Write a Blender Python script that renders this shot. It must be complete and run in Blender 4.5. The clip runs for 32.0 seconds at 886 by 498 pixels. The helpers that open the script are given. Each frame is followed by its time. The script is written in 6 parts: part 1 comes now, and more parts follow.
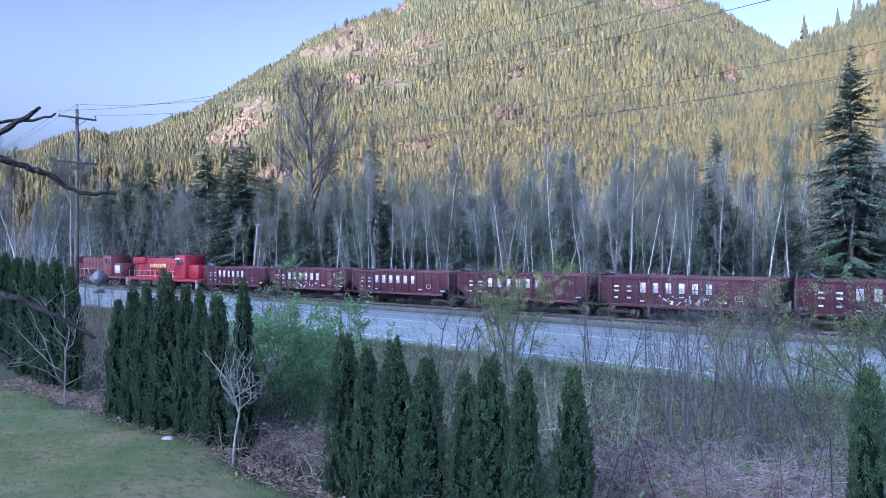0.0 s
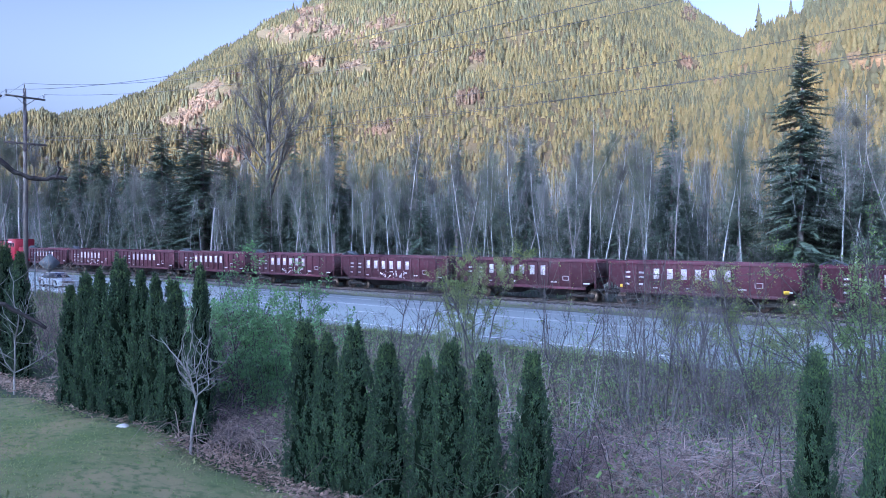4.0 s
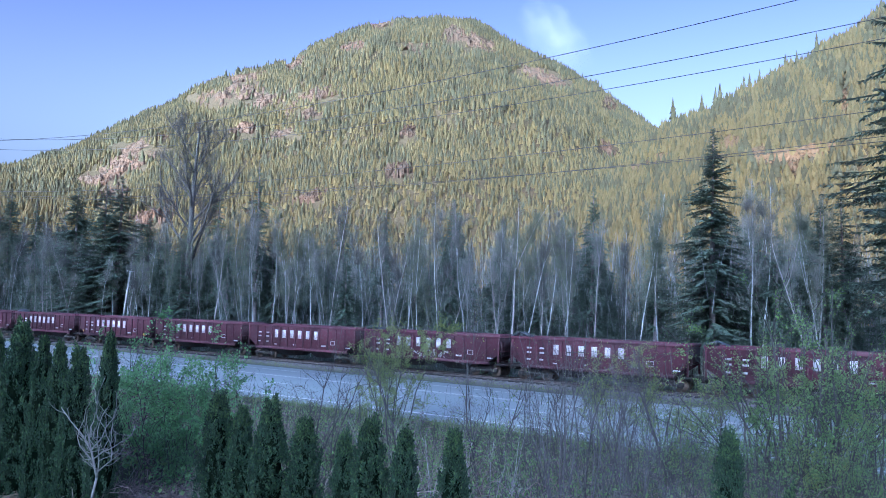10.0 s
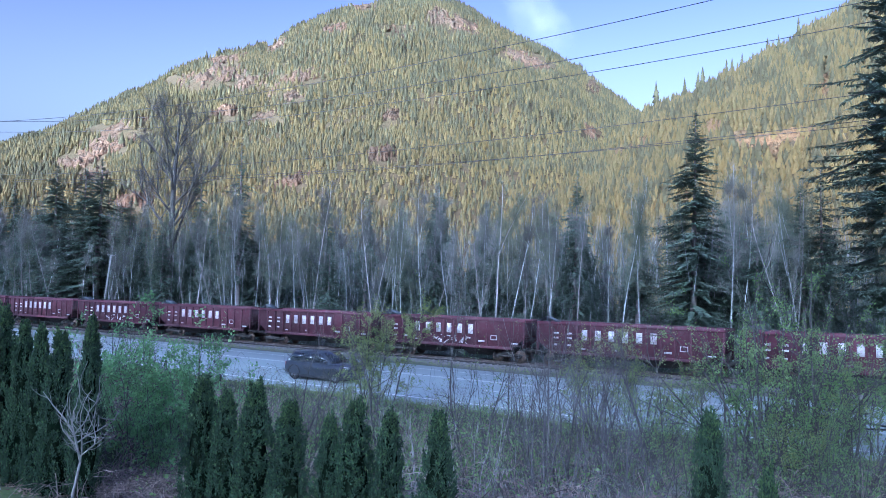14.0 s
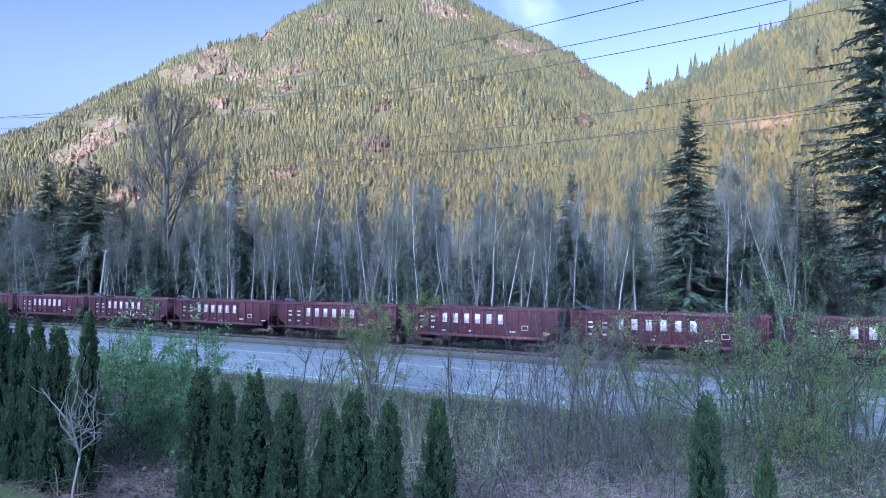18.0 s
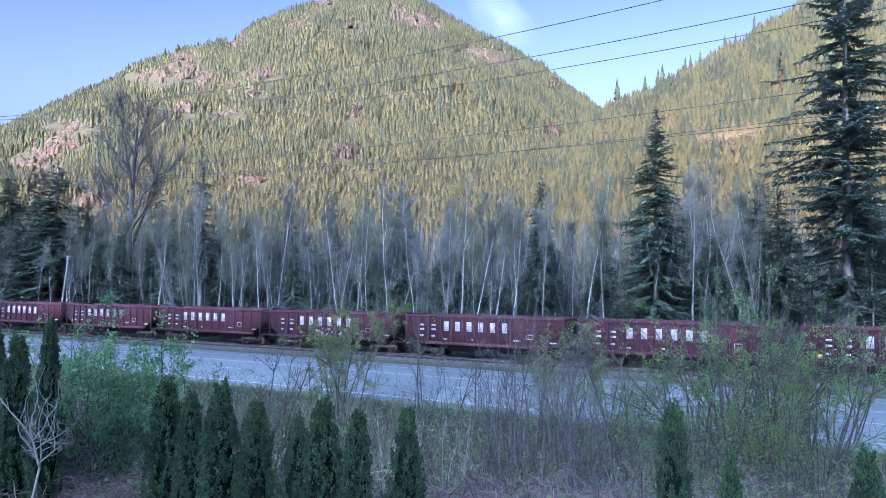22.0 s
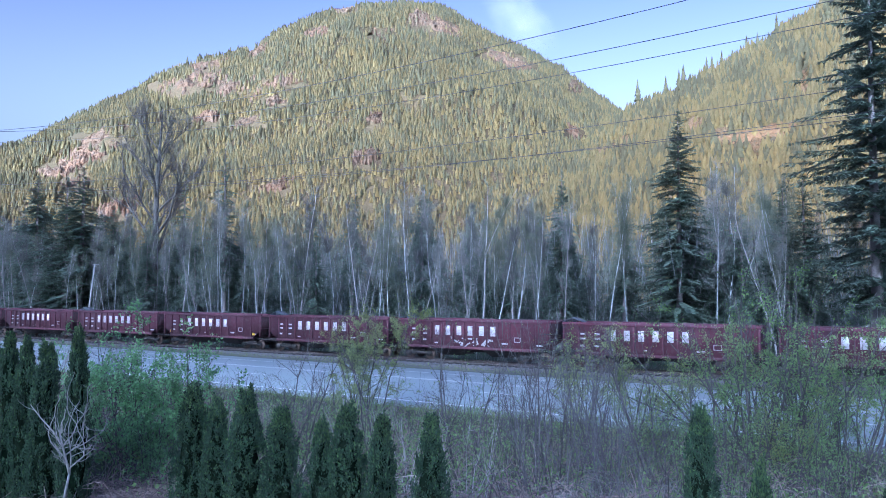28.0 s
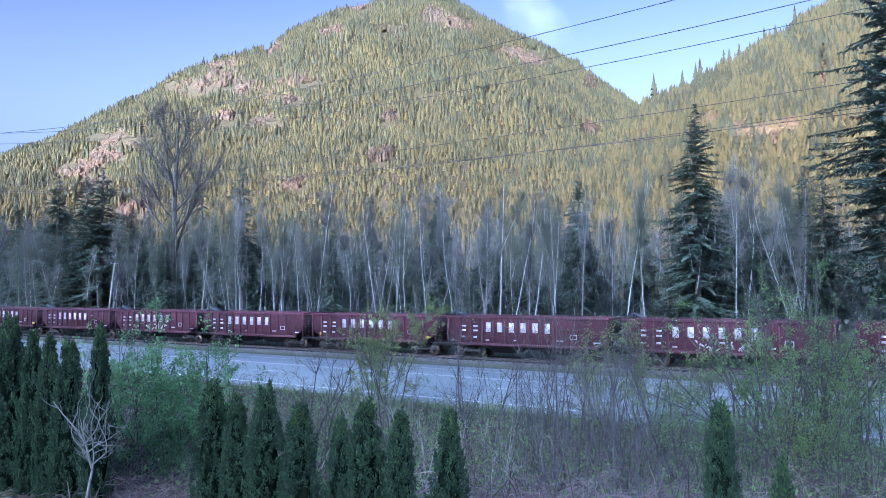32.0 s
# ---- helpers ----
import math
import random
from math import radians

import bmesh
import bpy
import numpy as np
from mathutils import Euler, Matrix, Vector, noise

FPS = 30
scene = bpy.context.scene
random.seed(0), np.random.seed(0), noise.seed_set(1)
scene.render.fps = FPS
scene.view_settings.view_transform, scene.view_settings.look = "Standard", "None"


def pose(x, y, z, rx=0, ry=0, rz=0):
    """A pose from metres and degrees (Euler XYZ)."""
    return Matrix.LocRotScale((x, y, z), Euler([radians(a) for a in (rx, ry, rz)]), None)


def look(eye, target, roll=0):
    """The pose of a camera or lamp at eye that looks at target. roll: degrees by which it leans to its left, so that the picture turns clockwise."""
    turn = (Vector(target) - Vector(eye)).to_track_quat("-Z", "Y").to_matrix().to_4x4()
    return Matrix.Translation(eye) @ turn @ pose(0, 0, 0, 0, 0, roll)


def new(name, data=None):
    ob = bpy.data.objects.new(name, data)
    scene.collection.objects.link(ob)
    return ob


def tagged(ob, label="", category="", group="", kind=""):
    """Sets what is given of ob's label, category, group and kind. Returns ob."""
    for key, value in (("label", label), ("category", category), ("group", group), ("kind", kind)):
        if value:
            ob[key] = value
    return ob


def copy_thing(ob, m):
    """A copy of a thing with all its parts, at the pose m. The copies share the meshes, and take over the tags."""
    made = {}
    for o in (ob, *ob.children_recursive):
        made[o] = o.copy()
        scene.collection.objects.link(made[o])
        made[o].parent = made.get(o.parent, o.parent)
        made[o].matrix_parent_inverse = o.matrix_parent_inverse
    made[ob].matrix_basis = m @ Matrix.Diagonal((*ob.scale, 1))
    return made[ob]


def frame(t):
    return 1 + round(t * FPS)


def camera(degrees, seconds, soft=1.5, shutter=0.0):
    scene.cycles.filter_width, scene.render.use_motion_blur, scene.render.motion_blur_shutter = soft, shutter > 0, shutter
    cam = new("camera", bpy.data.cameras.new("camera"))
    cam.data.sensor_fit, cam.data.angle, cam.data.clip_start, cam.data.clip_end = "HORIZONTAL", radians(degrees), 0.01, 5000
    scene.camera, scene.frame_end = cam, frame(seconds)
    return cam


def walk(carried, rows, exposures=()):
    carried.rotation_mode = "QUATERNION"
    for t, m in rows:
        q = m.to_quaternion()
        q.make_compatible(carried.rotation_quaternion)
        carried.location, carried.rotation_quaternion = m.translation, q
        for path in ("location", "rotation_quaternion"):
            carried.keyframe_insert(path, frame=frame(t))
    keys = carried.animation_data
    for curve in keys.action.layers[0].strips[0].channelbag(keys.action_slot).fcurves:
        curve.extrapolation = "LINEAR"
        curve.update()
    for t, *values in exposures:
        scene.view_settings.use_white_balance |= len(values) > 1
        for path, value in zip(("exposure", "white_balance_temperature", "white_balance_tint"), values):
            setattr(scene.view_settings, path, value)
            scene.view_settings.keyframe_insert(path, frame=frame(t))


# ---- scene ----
cam = camera(62.28, 32.0, soft=0.6, shutter=0.06)
# seconds, eye x y z, pitch, roll, yaw
PATH = [
    (0.0, 0.000, 0.000, 4.980, 0.32, -0.00, -0.00),
    (0.5, -0.002, -0.006, 4.979, 0.19, -0.01, -0.12),
    (1.0, -0.006, -0.007, 4.986, -0.09, 0.05, -0.65),
    (1.5, -0.005, -0.009, 4.983, -0.38, 0.08, -1.33),
    (2.0, -0.004, 0.003, 4.982, -0.64, 0.11, -1.98),
    (2.5, -0.001, 0.000, 4.979, -0.77, 0.12, -2.42),
    (3.0, -0.001, 0.001, 4.986, -0.84, 0.06, -2.68),
    (3.5, -0.004, 0.008, 4.987, -0.86, 0.00, -2.85),
    (5.5, -0.003, 0.006, 4.986, -0.99, -0.38, -4.15),
    (6.0, -0.001, 0.009, 4.987, -0.94, -0.48, -4.49),
    (6.5, -0.006, 0.008, 4.989, -0.76, -0.67, -4.91),
    (7.0, -0.012, 0.004, 4.990, -0.31, -0.88, -5.49),
    (7.5, -0.005, 0.008, 4.988, 0.54, -1.13, -6.22),
    (8.0, -0.000, 0.022, 4.991, 1.68, -1.39, -7.07),
    (8.5, -0.005, 0.025, 5.000, 2.89, -1.62, -7.87),
    (9.0, -0.007, 0.018, 5.002, 3.86, -1.73, -8.43),
    (9.5, -0.013, 0.013, 5.006, 4.50, -1.79, -8.76),
    (10.0, -0.019, 0.013, 5.007, 4.85, -1.78, -8.99),
    (10.5, -0.016, 0.011, 5.004, 5.01, -1.75, -9.10),
    (11.0, -0.018, 0.010, 5.002, 5.02, -1.70, -9.14),
    (11.5, -0.018, 0.012, 5.006, 4.88, -1.63, -9.15),
    (12.0, -0.023, 0.007, 5.003, 4.67, -1.58, -9.14),
    (12.5, -0.027, 0.006, 5.000, 4.41, -1.58, -9.18),
    (13.0, -0.027, 0.003, 4.998, 4.13, -1.63, -9.37),
    (13.5, -0.032, 0.003, 4.996, 3.85, -1.71, -9.77),
    (14.0, -0.035, 0.004, 4.999, 3.60, -1.65, -10.26),
    (14.5, -0.033, 0.004, 4.997, 3.40, -1.52, -10.69),
    (16.5, -0.040, 0.000, 4.995, 3.00, -0.69, -10.94),
    (17.0, -0.038, -0.001, 4.996, 2.88, -0.59, -10.84),
    (17.5, -0.041, -0.006, 4.995, 2.84, -0.56, -10.71),
    (18.0, -0.042, -0.002, 4.994, 2.83, -0.68, -10.57),
    (18.5, -0.045, -0.004, 4.998, 2.85, -0.84, -10.43),
    (19.0, -0.043, 0.003, 4.996, 2.88, -0.93, -10.39),
    (19.5, -0.049, -0.001, 4.997, 2.91, -1.02, -10.56),
    (20.0, -0.046, 0.001, 4.997, 3.00, -1.03, -10.90),
    (20.5, -0.042, 0.009, 4.997, 3.15, -1.01, -11.44),
    (21.0, -0.044, 0.007, 4.998, 3.30, -0.89, -12.01),
    (21.5, -0.041, 0.007, 5.001, 3.41, -0.79, -12.51),
    (22.0, -0.047, 0.007, 5.002, 3.43, -0.83, -12.94),
    (22.5, -0.049, 0.005, 5.000, 3.36, -1.02, -13.25),
    (23.0, -0.046, 0.007, 4.993, 3.24, -1.22, -13.47),
    (23.5, -0.051, 0.007, 4.994, 3.15, -1.30, -13.56),
    (24.0, -0.058, 0.011, 4.994, 3.14, -1.20, -13.59),
    (24.5, -0.061, 0.015, 4.997, 3.16, -0.96, -13.52),
    (26.5, -0.065, 0.017, 5.005, 3.28, -0.39, -13.09),
    (27.0, -0.072, 0.013, 5.003, 3.40, -0.39, -12.63),
    (27.5, -0.071, 0.009, 5.002, 3.60, -0.40, -12.00),
    (28.0, -0.073, 0.006, 5.003, 3.78, -0.38, -11.27),
    (28.5, -0.075, 0.008, 5.003, 3.91, -0.35, -10.54),
    (29.0, -0.079, 0.007, 5.005, 3.95, -0.27, -9.92),
    (29.5, -0.077, 0.004, 5.005, 3.93, -0.15, -9.49),
    (30.0, -0.079, 0.004, 5.003, 3.84, -0.09, -9.33),
    (30.5, -0.081, 0.008, 5.006, 3.73, -0.09, -9.41),
    (31.0, -0.080, 0.008, 5.006, 3.61, -0.10, -9.62),
    (31.5, -0.077, 0.007, 5.007, 3.52, -0.05, -9.84),
    (32.0, -0.083, 0.008, 5.001, 3.50, 0.00, -9.99),
]
EXPOSURES = ((0, 1.62, 4740, 10), (8, 1.62, 4740, 10), (10.5, 1.34, 4530, 3), (13, 1.34, 4530, 3), (15, 1.5, 4620, 7), (32, 1.5, 4620, 7))

walk(cam, [(t, pose(x, y, z, 90 + p, r, w)) for t, x, y, z, p, r, w in PATH], EXPOSURES)

# ---- world and sun ----
SUN_EL, SUN_AZ = 18.0, 216.0          # degrees; azimuth clockwise from +y, so the sun stands behind the eye and to its left
world = bpy.data.worlds.new("world")
scene.world = world
world.use_nodes = True
wn = world.node_tree.nodes
sky = wn.new("ShaderNodeTexSky")
sky.sky_type = "NISHITA"
sky.sun_disc = False
sky.sun_elevation, sky.sun_rotation = radians(SUN_EL), radians(SUN_AZ)
sky.air_density, sky.dust_density, sky.ozone_density = 1.0, 6.0, 6.0
wn["Background"].inputs["Strength"].default_value = 0.105
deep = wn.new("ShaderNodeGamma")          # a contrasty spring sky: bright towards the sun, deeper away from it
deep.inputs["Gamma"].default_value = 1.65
high, low = wn.new("ShaderNodeHueSaturation"), wn.new("ShaderNodeHueSaturation")   # clear blue above, pale moist air near the horizon
for node, hue, sat, val in ((high, 0.522, 0.68, 0.64), (low, 0.53, 0.22, 0.64)):
    node.inputs["Hue"].default_value, node.inputs["Saturation"].default_value, node.inputs["Value"].default_value = hue, sat, val
where, axes = wn.new("ShaderNodeTexCoord"), wn.new("ShaderNodeSeparateXYZ")
rise = wn.new("ShaderNodeMapRange")
rise.interpolation_type = "SMOOTHSTEP"
rise.inputs["From Min"].default_value, rise.inputs["From Max"].default_value = 0.08, 0.46
air = wn.new("ShaderNodeMix")
air.data_type = "RGBA"
wire = world.node_tree.links.new
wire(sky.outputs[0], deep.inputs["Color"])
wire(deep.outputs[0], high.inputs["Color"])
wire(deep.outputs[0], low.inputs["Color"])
wire(where.outputs["Generated"], axes.inputs[0])
wire(axes.outputs["Z"], rise.inputs["Value"])
wire(rise.outputs["Result"], air.inputs[0])
wire(low.outputs[0], air.inputs[6])
wire(high.outputs[0], air.inputs[7])
wire(air.outputs[2], wn["Background"].inputs["Color"])
sun = new("sun", bpy.data.lights.new("sun", "SUN"))
sun.data.energy, sun.data.angle, sun.data.color = 1.85, radians(0.6), (1.0, 0.505, 0.19)
TO_SUN = Vector((math.sin(radians(SUN_AZ)) * math.cos(radians(SUN_EL)), math.cos(radians(SUN_AZ)) * math.cos(radians(SUN_EL)), math.sin(radians(SUN_EL))))
sun.matrix_world = look(TO_SUN * 100, (0, 0, 0))


# ---- materials ----
def rgba(c):
    return (c[0], c[1], c[2], 1.0)


def surface(name, c1, c2, rough=0.8, scale=4.0, fine=40.0, bump=0.2, metal=0.0, c3=None, vary=0.0, island=False, bump_dist=0.02, spec=0.35):
    """A procedural surface: two colours in broad blotches, a third in fine grain, relief, and a change of value from piece to piece."""
    m = bpy.data.materials.new(name)
    m.use_nodes = True
    nt = m.node_tree
    n, ln = nt.nodes, nt.links
    b = n["Principled BSDF"]
    b.inputs["Roughness"].default_value = rough
    b.inputs["Metallic"].default_value = metal
    b.inputs["Specular IOR Level"].default_value = spec
    tc = n.new("ShaderNodeTexCoord")
    big = n.new("ShaderNodeTexNoise")
    big.inputs["Scale"].default_value = scale
    big.inputs["Detail"].default_value = 5
    small = n.new("ShaderNodeTexNoise")
    small.inputs["Scale"].default_value = fine
    small.inputs["Detail"].default_value = 4
    for t in (big, small):
        ln.new(tc.outputs["Object"], t.inputs["Vector"])
    ramp = n.new("ShaderNodeValToRGB")
    ramp.color_ramp.elements[0].position, ramp.color_ramp.elements[1].position = 0.36, 0.64
    ramp.color_ramp.elements[0].color, ramp.color_ramp.elements[1].color = rgba(c1), rgba(c2)
    ln.new(big.outputs["Fac"], ramp.inputs["Fac"])
    out = ramp.outputs["Color"]
    mix = n.new("ShaderNodeMix")
    mix.data_type = "RGBA"
    r2 = n.new("ShaderNodeValToRGB")
    r2.color_ramp.elements[0].position, r2.color_ramp.elements[1].position = 0.5, 0.72
    ln.new(small.outputs["Fac"], r2.inputs["Fac"])
    ln.new(r2.outputs["Color"], mix.inputs[0])
    ln.new(out, mix.inputs[6])
    mix.inputs[7].default_value = rgba(c3 if c3 else [v * 0.72 for v in c1])
    out = mix.outputs[2]
    if vary:
        src = n.new("ShaderNodeNewGeometry").outputs["Random Per Island"] if island else n.new("ShaderNodeObjectInfo").outputs["Random"]
        mr = n.new("ShaderNodeMapRange")
        mr.inputs["To Min"].default_value, mr.inputs["To Max"].default_value = 1 - vary, 1 + vary
        ln.new(src, mr.inputs["Value"])
        hsv = n.new("ShaderNodeHueSaturation")
        ln.new(out, hsv.inputs["Color"])
        ln.new(mr.outputs["Result"], hsv.inputs["Value"])
        out = hsv.outputs["Color"]
    ln.new(out, b.inputs["Base Color"])
    if bump:
        bp = n.new("ShaderNodeBump")
        bp.inputs["Strength"].default_value, bp.inputs["Distance"].default_value = bump, bump_dist
        ln.new(small.outputs["Fac"], bp.inputs["Height"])
        ln.new(bp.outputs["Normal"], b.inputs["Normal"])
    return m


def leafy(name, c1, c2, vary=0.3, rough=0.65, through_light=0.25):
    """Foliage: a value that changes from leaf to leaf, and some light that passes through."""
    m = surface(name, c1, c2, rough, 1.2, 9.0, 0.0, vary=vary, island=True, spec=0.25)
    n, ln = m.node_tree.nodes, m.node_tree.links
    b, o = n["Principled BSDF"], n["Material Output"]
    tr = n.new("ShaderNodeBsdfTranslucent")
    tr.inputs["Color"].default_value = rgba([min(1, v * 1.5) for v in c2])
    mx = n.new("ShaderNodeMixShader")
    mx.inputs[0].default_value = through_light
    ln.new(b.outputs[0], mx.inputs[1])
    ln.new(tr.outputs[0], mx.inputs[2])
    ln.new(mx.outputs[0], o.inputs["Surface"])
    return m


M = {}
M["soil"] = surface("soil_and_dead_grass", (0.04, 0.062, 0.028), (0.06, 0.064, 0.04), 0.95, 0.35, 9.0, 0.7, c3=(0.05, 0.07, 0.024), bump_dist=0.05)
M["verge"] = surface("verge_grass", (0.10, 0.14, 0.045), (0.16, 0.16, 0.07), 0.95, 0.6, 14.0, 0.6, c3=(0.06, 0.085, 0.03), bump_dist=0.04)
M["lawn"] = surface("lawn_turf", (0.10, 0.135, 0.045), (0.22, 0.19, 0.095), 0.95, 0.75, 5.0, 0.8, c3=(0.07, 0.105, 0.036), bump_dist=0.03)
M["grass"] = leafy("grass_blades", (0.115, 0.165, 0.055), (0.18, 0.2, 0.078), 0.35)
M["litter"] = leafy("dead_leaves", (0.19, 0.135, 0.105), (0.27, 0.2, 0.16), 0.5, 0.9, 0.1)
M["asphalt"] = surface("worn_asphalt", (0.252, 0.286, 0.268), (0.288, 0.324, 0.306), 0.55, 0.25, 60.0, 0.25, c3=(0.22, 0.25, 0.235), spec=0.5, bump_dist=0.004)
M["line"] = surface("road_paint", (0.62, 0.62, 0.6), (0.75, 0.75, 0.74), 0.6, 3.0, 40.0, 0.1)
M["yellow_line"] = surface("yellow_road_paint", (0.55, 0.42, 0.12), (0.62, 0.48, 0.18), 0.6, 3.0, 40.0, 0.1)
M["cloud"] = surface("cloud_white", (0.6, 0.6, 0.6), (0.5, 0.5, 0.52), 1.0, 0.004, 0.02, 0.0)
M["ballast"] = surface("rail_ballast", (0.15, 0.14, 0.13), (0.22, 0.2, 0.19), 0.95, 2.0, 16.0, 0.9, c3=(0.05, 0.045, 0.045), bump_dist=0.08)
M["gravel"] = surface("shoulder_gravel", (0.15, 0.14, 0.12), (0.11, 0.12, 0.08), 0.95, 0.8, 22.0, 0.6, c3=(0.07, 0.08, 0.04), bump_dist=0.04)
M["tie"] = surface("creosoted_tie", (0.03, 0.026, 0.024), (0.05, 0.042, 0.038), 0.9, 2.0, 30.0, 0.4)
M["rail"] = surface("rusty_rail_steel", (0.07, 0.05, 0.045), (0.12, 0.1, 0.09), 0.5, 3.0, 40.0, 0.2, metal=0.4)
M["slope"] = surface("mountain_slope", (0.085, 0.07, 0.036), (0.11, 0.086, 0.044), 0.95, 0.012, 0.12, 0.5, c3=(0.064, 0.056, 0.03), bump_dist=4.0)
M["rock"] = surface("sunlit_cliff_rock", (0.168, 0.105, 0.062), (0.128, 0.092, 0.06), 0.92, 0.014, 0.11, 1.0, c3=(0.08, 0.07, 0.055), bump_dist=7.0)
M["rock_orange"] = surface("rusty_bracken_scree", (0.235, 0.15, 0.075), (0.18, 0.13, 0.07), 0.92, 0.02, 0.15, 1.0, c3=(0.11, 0.092, 0.048), bump_dist=5.0)
M["far_fir"] = leafy("far_conifer", (0.148, 0.128, 0.06), (0.185, 0.156, 0.07), 0.28, 0.8, 0.35)
M["far_fir_dark"] = leafy("far_conifer_dark", (0.09, 0.092, 0.056), (0.122, 0.117, 0.064), 0.28, 0.8, 0.35)
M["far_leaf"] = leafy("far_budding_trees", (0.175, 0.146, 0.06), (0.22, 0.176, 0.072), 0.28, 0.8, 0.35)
M["fir"] = leafy("fir_needles", (0.085, 0.115, 0.085), (0.13, 0.156, 0.112), 0.45, 0.7, 0.2)
M["spruce"] = leafy("spruce_needles", (0.078, 0.104, 0.078), (0.118, 0.144, 0.106), 0.4, 0.7, 0.18)
M["fir_bark"] = surface("fir_bark", (0.18, 0.155, 0.15), (0.26, 0.23, 0.22), 0.95, 3.0, 18.0, 0.8)
M["birch_bark"] = surface("birch_bark", (0.38, 0.39, 0.375), (0.27, 0.28, 0.27), 0.85, 1.1, 5.0, 0.3, c3=(0.17, 0.16, 0.15), vary=0.35)
M["grey_bark"] = surface("grey_bark", (0.25, 0.235, 0.225), (0.34, 0.315, 0.305), 0.9, 2.0, 12.0, 0.5, vary=0.3)
M["twig"] = surface("bare_twigs", (0.142, 0.138, 0.122), (0.205, 0.197, 0.172), 0.9, 0.4, 4.0, 0.0, vary=0.3)
M["pale_twig"] = surface("pale_bare_twigs", (0.19, 0.18, 0.168), (0.26, 0.245, 0.23), 0.85, 2.0, 12.0, 0.2)
M["bud_twig"] = leafy("budding_twigs", (0.13, 0.142, 0.1), (0.18, 0.184, 0.128), 0.35, 0.8, 0.2)
M["cane"] = surface("bramble_canes", (0.17, 0.13, 0.115), (0.265, 0.21, 0.185), 0.85, 0.7, 6.0, 0.0, c3=(0.055, 0.042, 0.037), vary=0.5, island=True)
M["pole_haze"] = surface("grey_saplings", (0.18, 0.185, 0.182), (0.26, 0.26, 0.252), 0.9, 0.3, 4.0, 0.0, vary=0.4, island=True)
M["brush"] = surface("dead_brush", (0.17, 0.16, 0.135), (0.24, 0.225, 0.195), 0.9, 0.5, 5.0, 0.0, vary=0.45, island=True)
M["dark_brush"] = leafy("understorey", (0.09, 0.10, 0.08), (0.145, 0.142, 0.118), 0.5, 0.9, 0.1)
M["leaf"] = leafy("spring_leaves", (0.12, 0.18, 0.062), (0.175, 0.245, 0.092), 0.5, 0.55, 0.35)
M["leaf_yellow"] = leafy("young_leaves", (0.14, 0.175, 0.06), (0.2, 0.235, 0.085), 0.4, 0.55, 0.35)
M["stem"] = surface("sapling_bark", (0.065, 0.06, 0.055), (0.105, 0.097, 0.088), 0.85, 3.0, 20.0, 0.3)
M["bush_leaf"] = leafy("fresh_bush_leaves", (0.115, 0.205, 0.085), (0.17, 0.28, 0.115), 0.5, 0.55, 0.35)
M["cedar"] = leafy("cedar_sprays", (0.024, 0.044, 0.024), (0.05, 0.08, 0.04), 0.6, 0.65, 0.06)
M["cedar_tip"] = leafy("cedar_tips", (0.07, 0.11, 0.04), (0.10, 0.145, 0.05), 0.4, 0.65, 0.2)
# near-black filling of the cedars: shade between the sprays, put into the colour
M["cedar_inner_shade"] = surface("cedar_inner_shade", (0.006, 0.011, 0.006), (0.012, 0.016, 0.009), 1.0, 6.0, 30.0, 0.6, spec=0.0)
M["maroon"] = surface("weathered_maroon_paint", (0.082, 0.022, 0.033), (0.058, 0.022, 0.03), 0.66, 0.55, 4.0, 0.14, c3=(0.085, 0.045, 0.05), vary=0.2)
# darker copy of the maroon: shade of the car ends put into the colour
M["maroon_dark"] = surface("shaded_maroon_steel", (0.05, 0.018, 0.024), (0.032, 0.018, 0.02), 0.8, 1.2, 8.0, 0.2, c3=(0.022, 0.016, 0.016))
M["grime"] = surface("dark_running_gear", (0.028, 0.024, 0.022), (0.05, 0.04, 0.035), 0.85, 2.0, 12.0, 0.3)
M["wheel_steel"] = surface("wheel_steel", (0.12, 0.08, 0.06), (0.2, 0.15, 0.12), 0.5, 4.0, 20.0, 0.2, metal=0.6)
M["white_paint"] = surface("faded_white_paint", (0.52, 0.5, 0.485), (0.42, 0.39, 0.385), 0.7, 2.0, 8.0, 0.1, c3=(0.30, 0.22, 0.22))
M["yellow_paint"] = surface("yellow_paint", (0.6, 0.4, 0.03), (0.7, 0.47, 0.05), 0.6, 4.0, 20.0, 0.1)
M["panel"] = surface("galvanised_panel", (0.11, 0.12, 0.13), (0.16, 0.17, 0.18), 0.6, 3.0, 20.0, 0.1, metal=0.3)
M["loco_red"] = surface("locomotive_red", (0.24, 0.014, 0.026), (0.2, 0.016, 0.026), 0.5, 1.0, 8.0, 0.1)
M["loco_dark"] = surface("weathered_locomotive_red", (0.15, 0.03, 0.035), (0.08, 0.03, 0.03), 0.7, 1.0, 6.0, 0.2, c3=(0.04, 0.03, 0.03))
M["black"] = surface("black_plastic", (0.015, 0.015, 0.016), (0.022, 0.022, 0.024), 0.6, 8.0, 60.0, 0.1)
M["rubber"] = surface("tyre_rubber", (0.02, 0.02, 0.02), (0.03, 0.03, 0.03), 0.85, 10.0, 80.0, 0.2)
M["alloy"] = surface("alloy_rim", (0.16, 0.165, 0.17), (0.22, 0.225, 0.23), 0.35, 10.0, 60.0, 0.05, metal=0.8)
M["glass"] = surface("car_glass", (0.012, 0.015, 0.018), (0.02, 0.022, 0.026), 0.06, 2.0, 20.0, 0.0, spec=0.8)
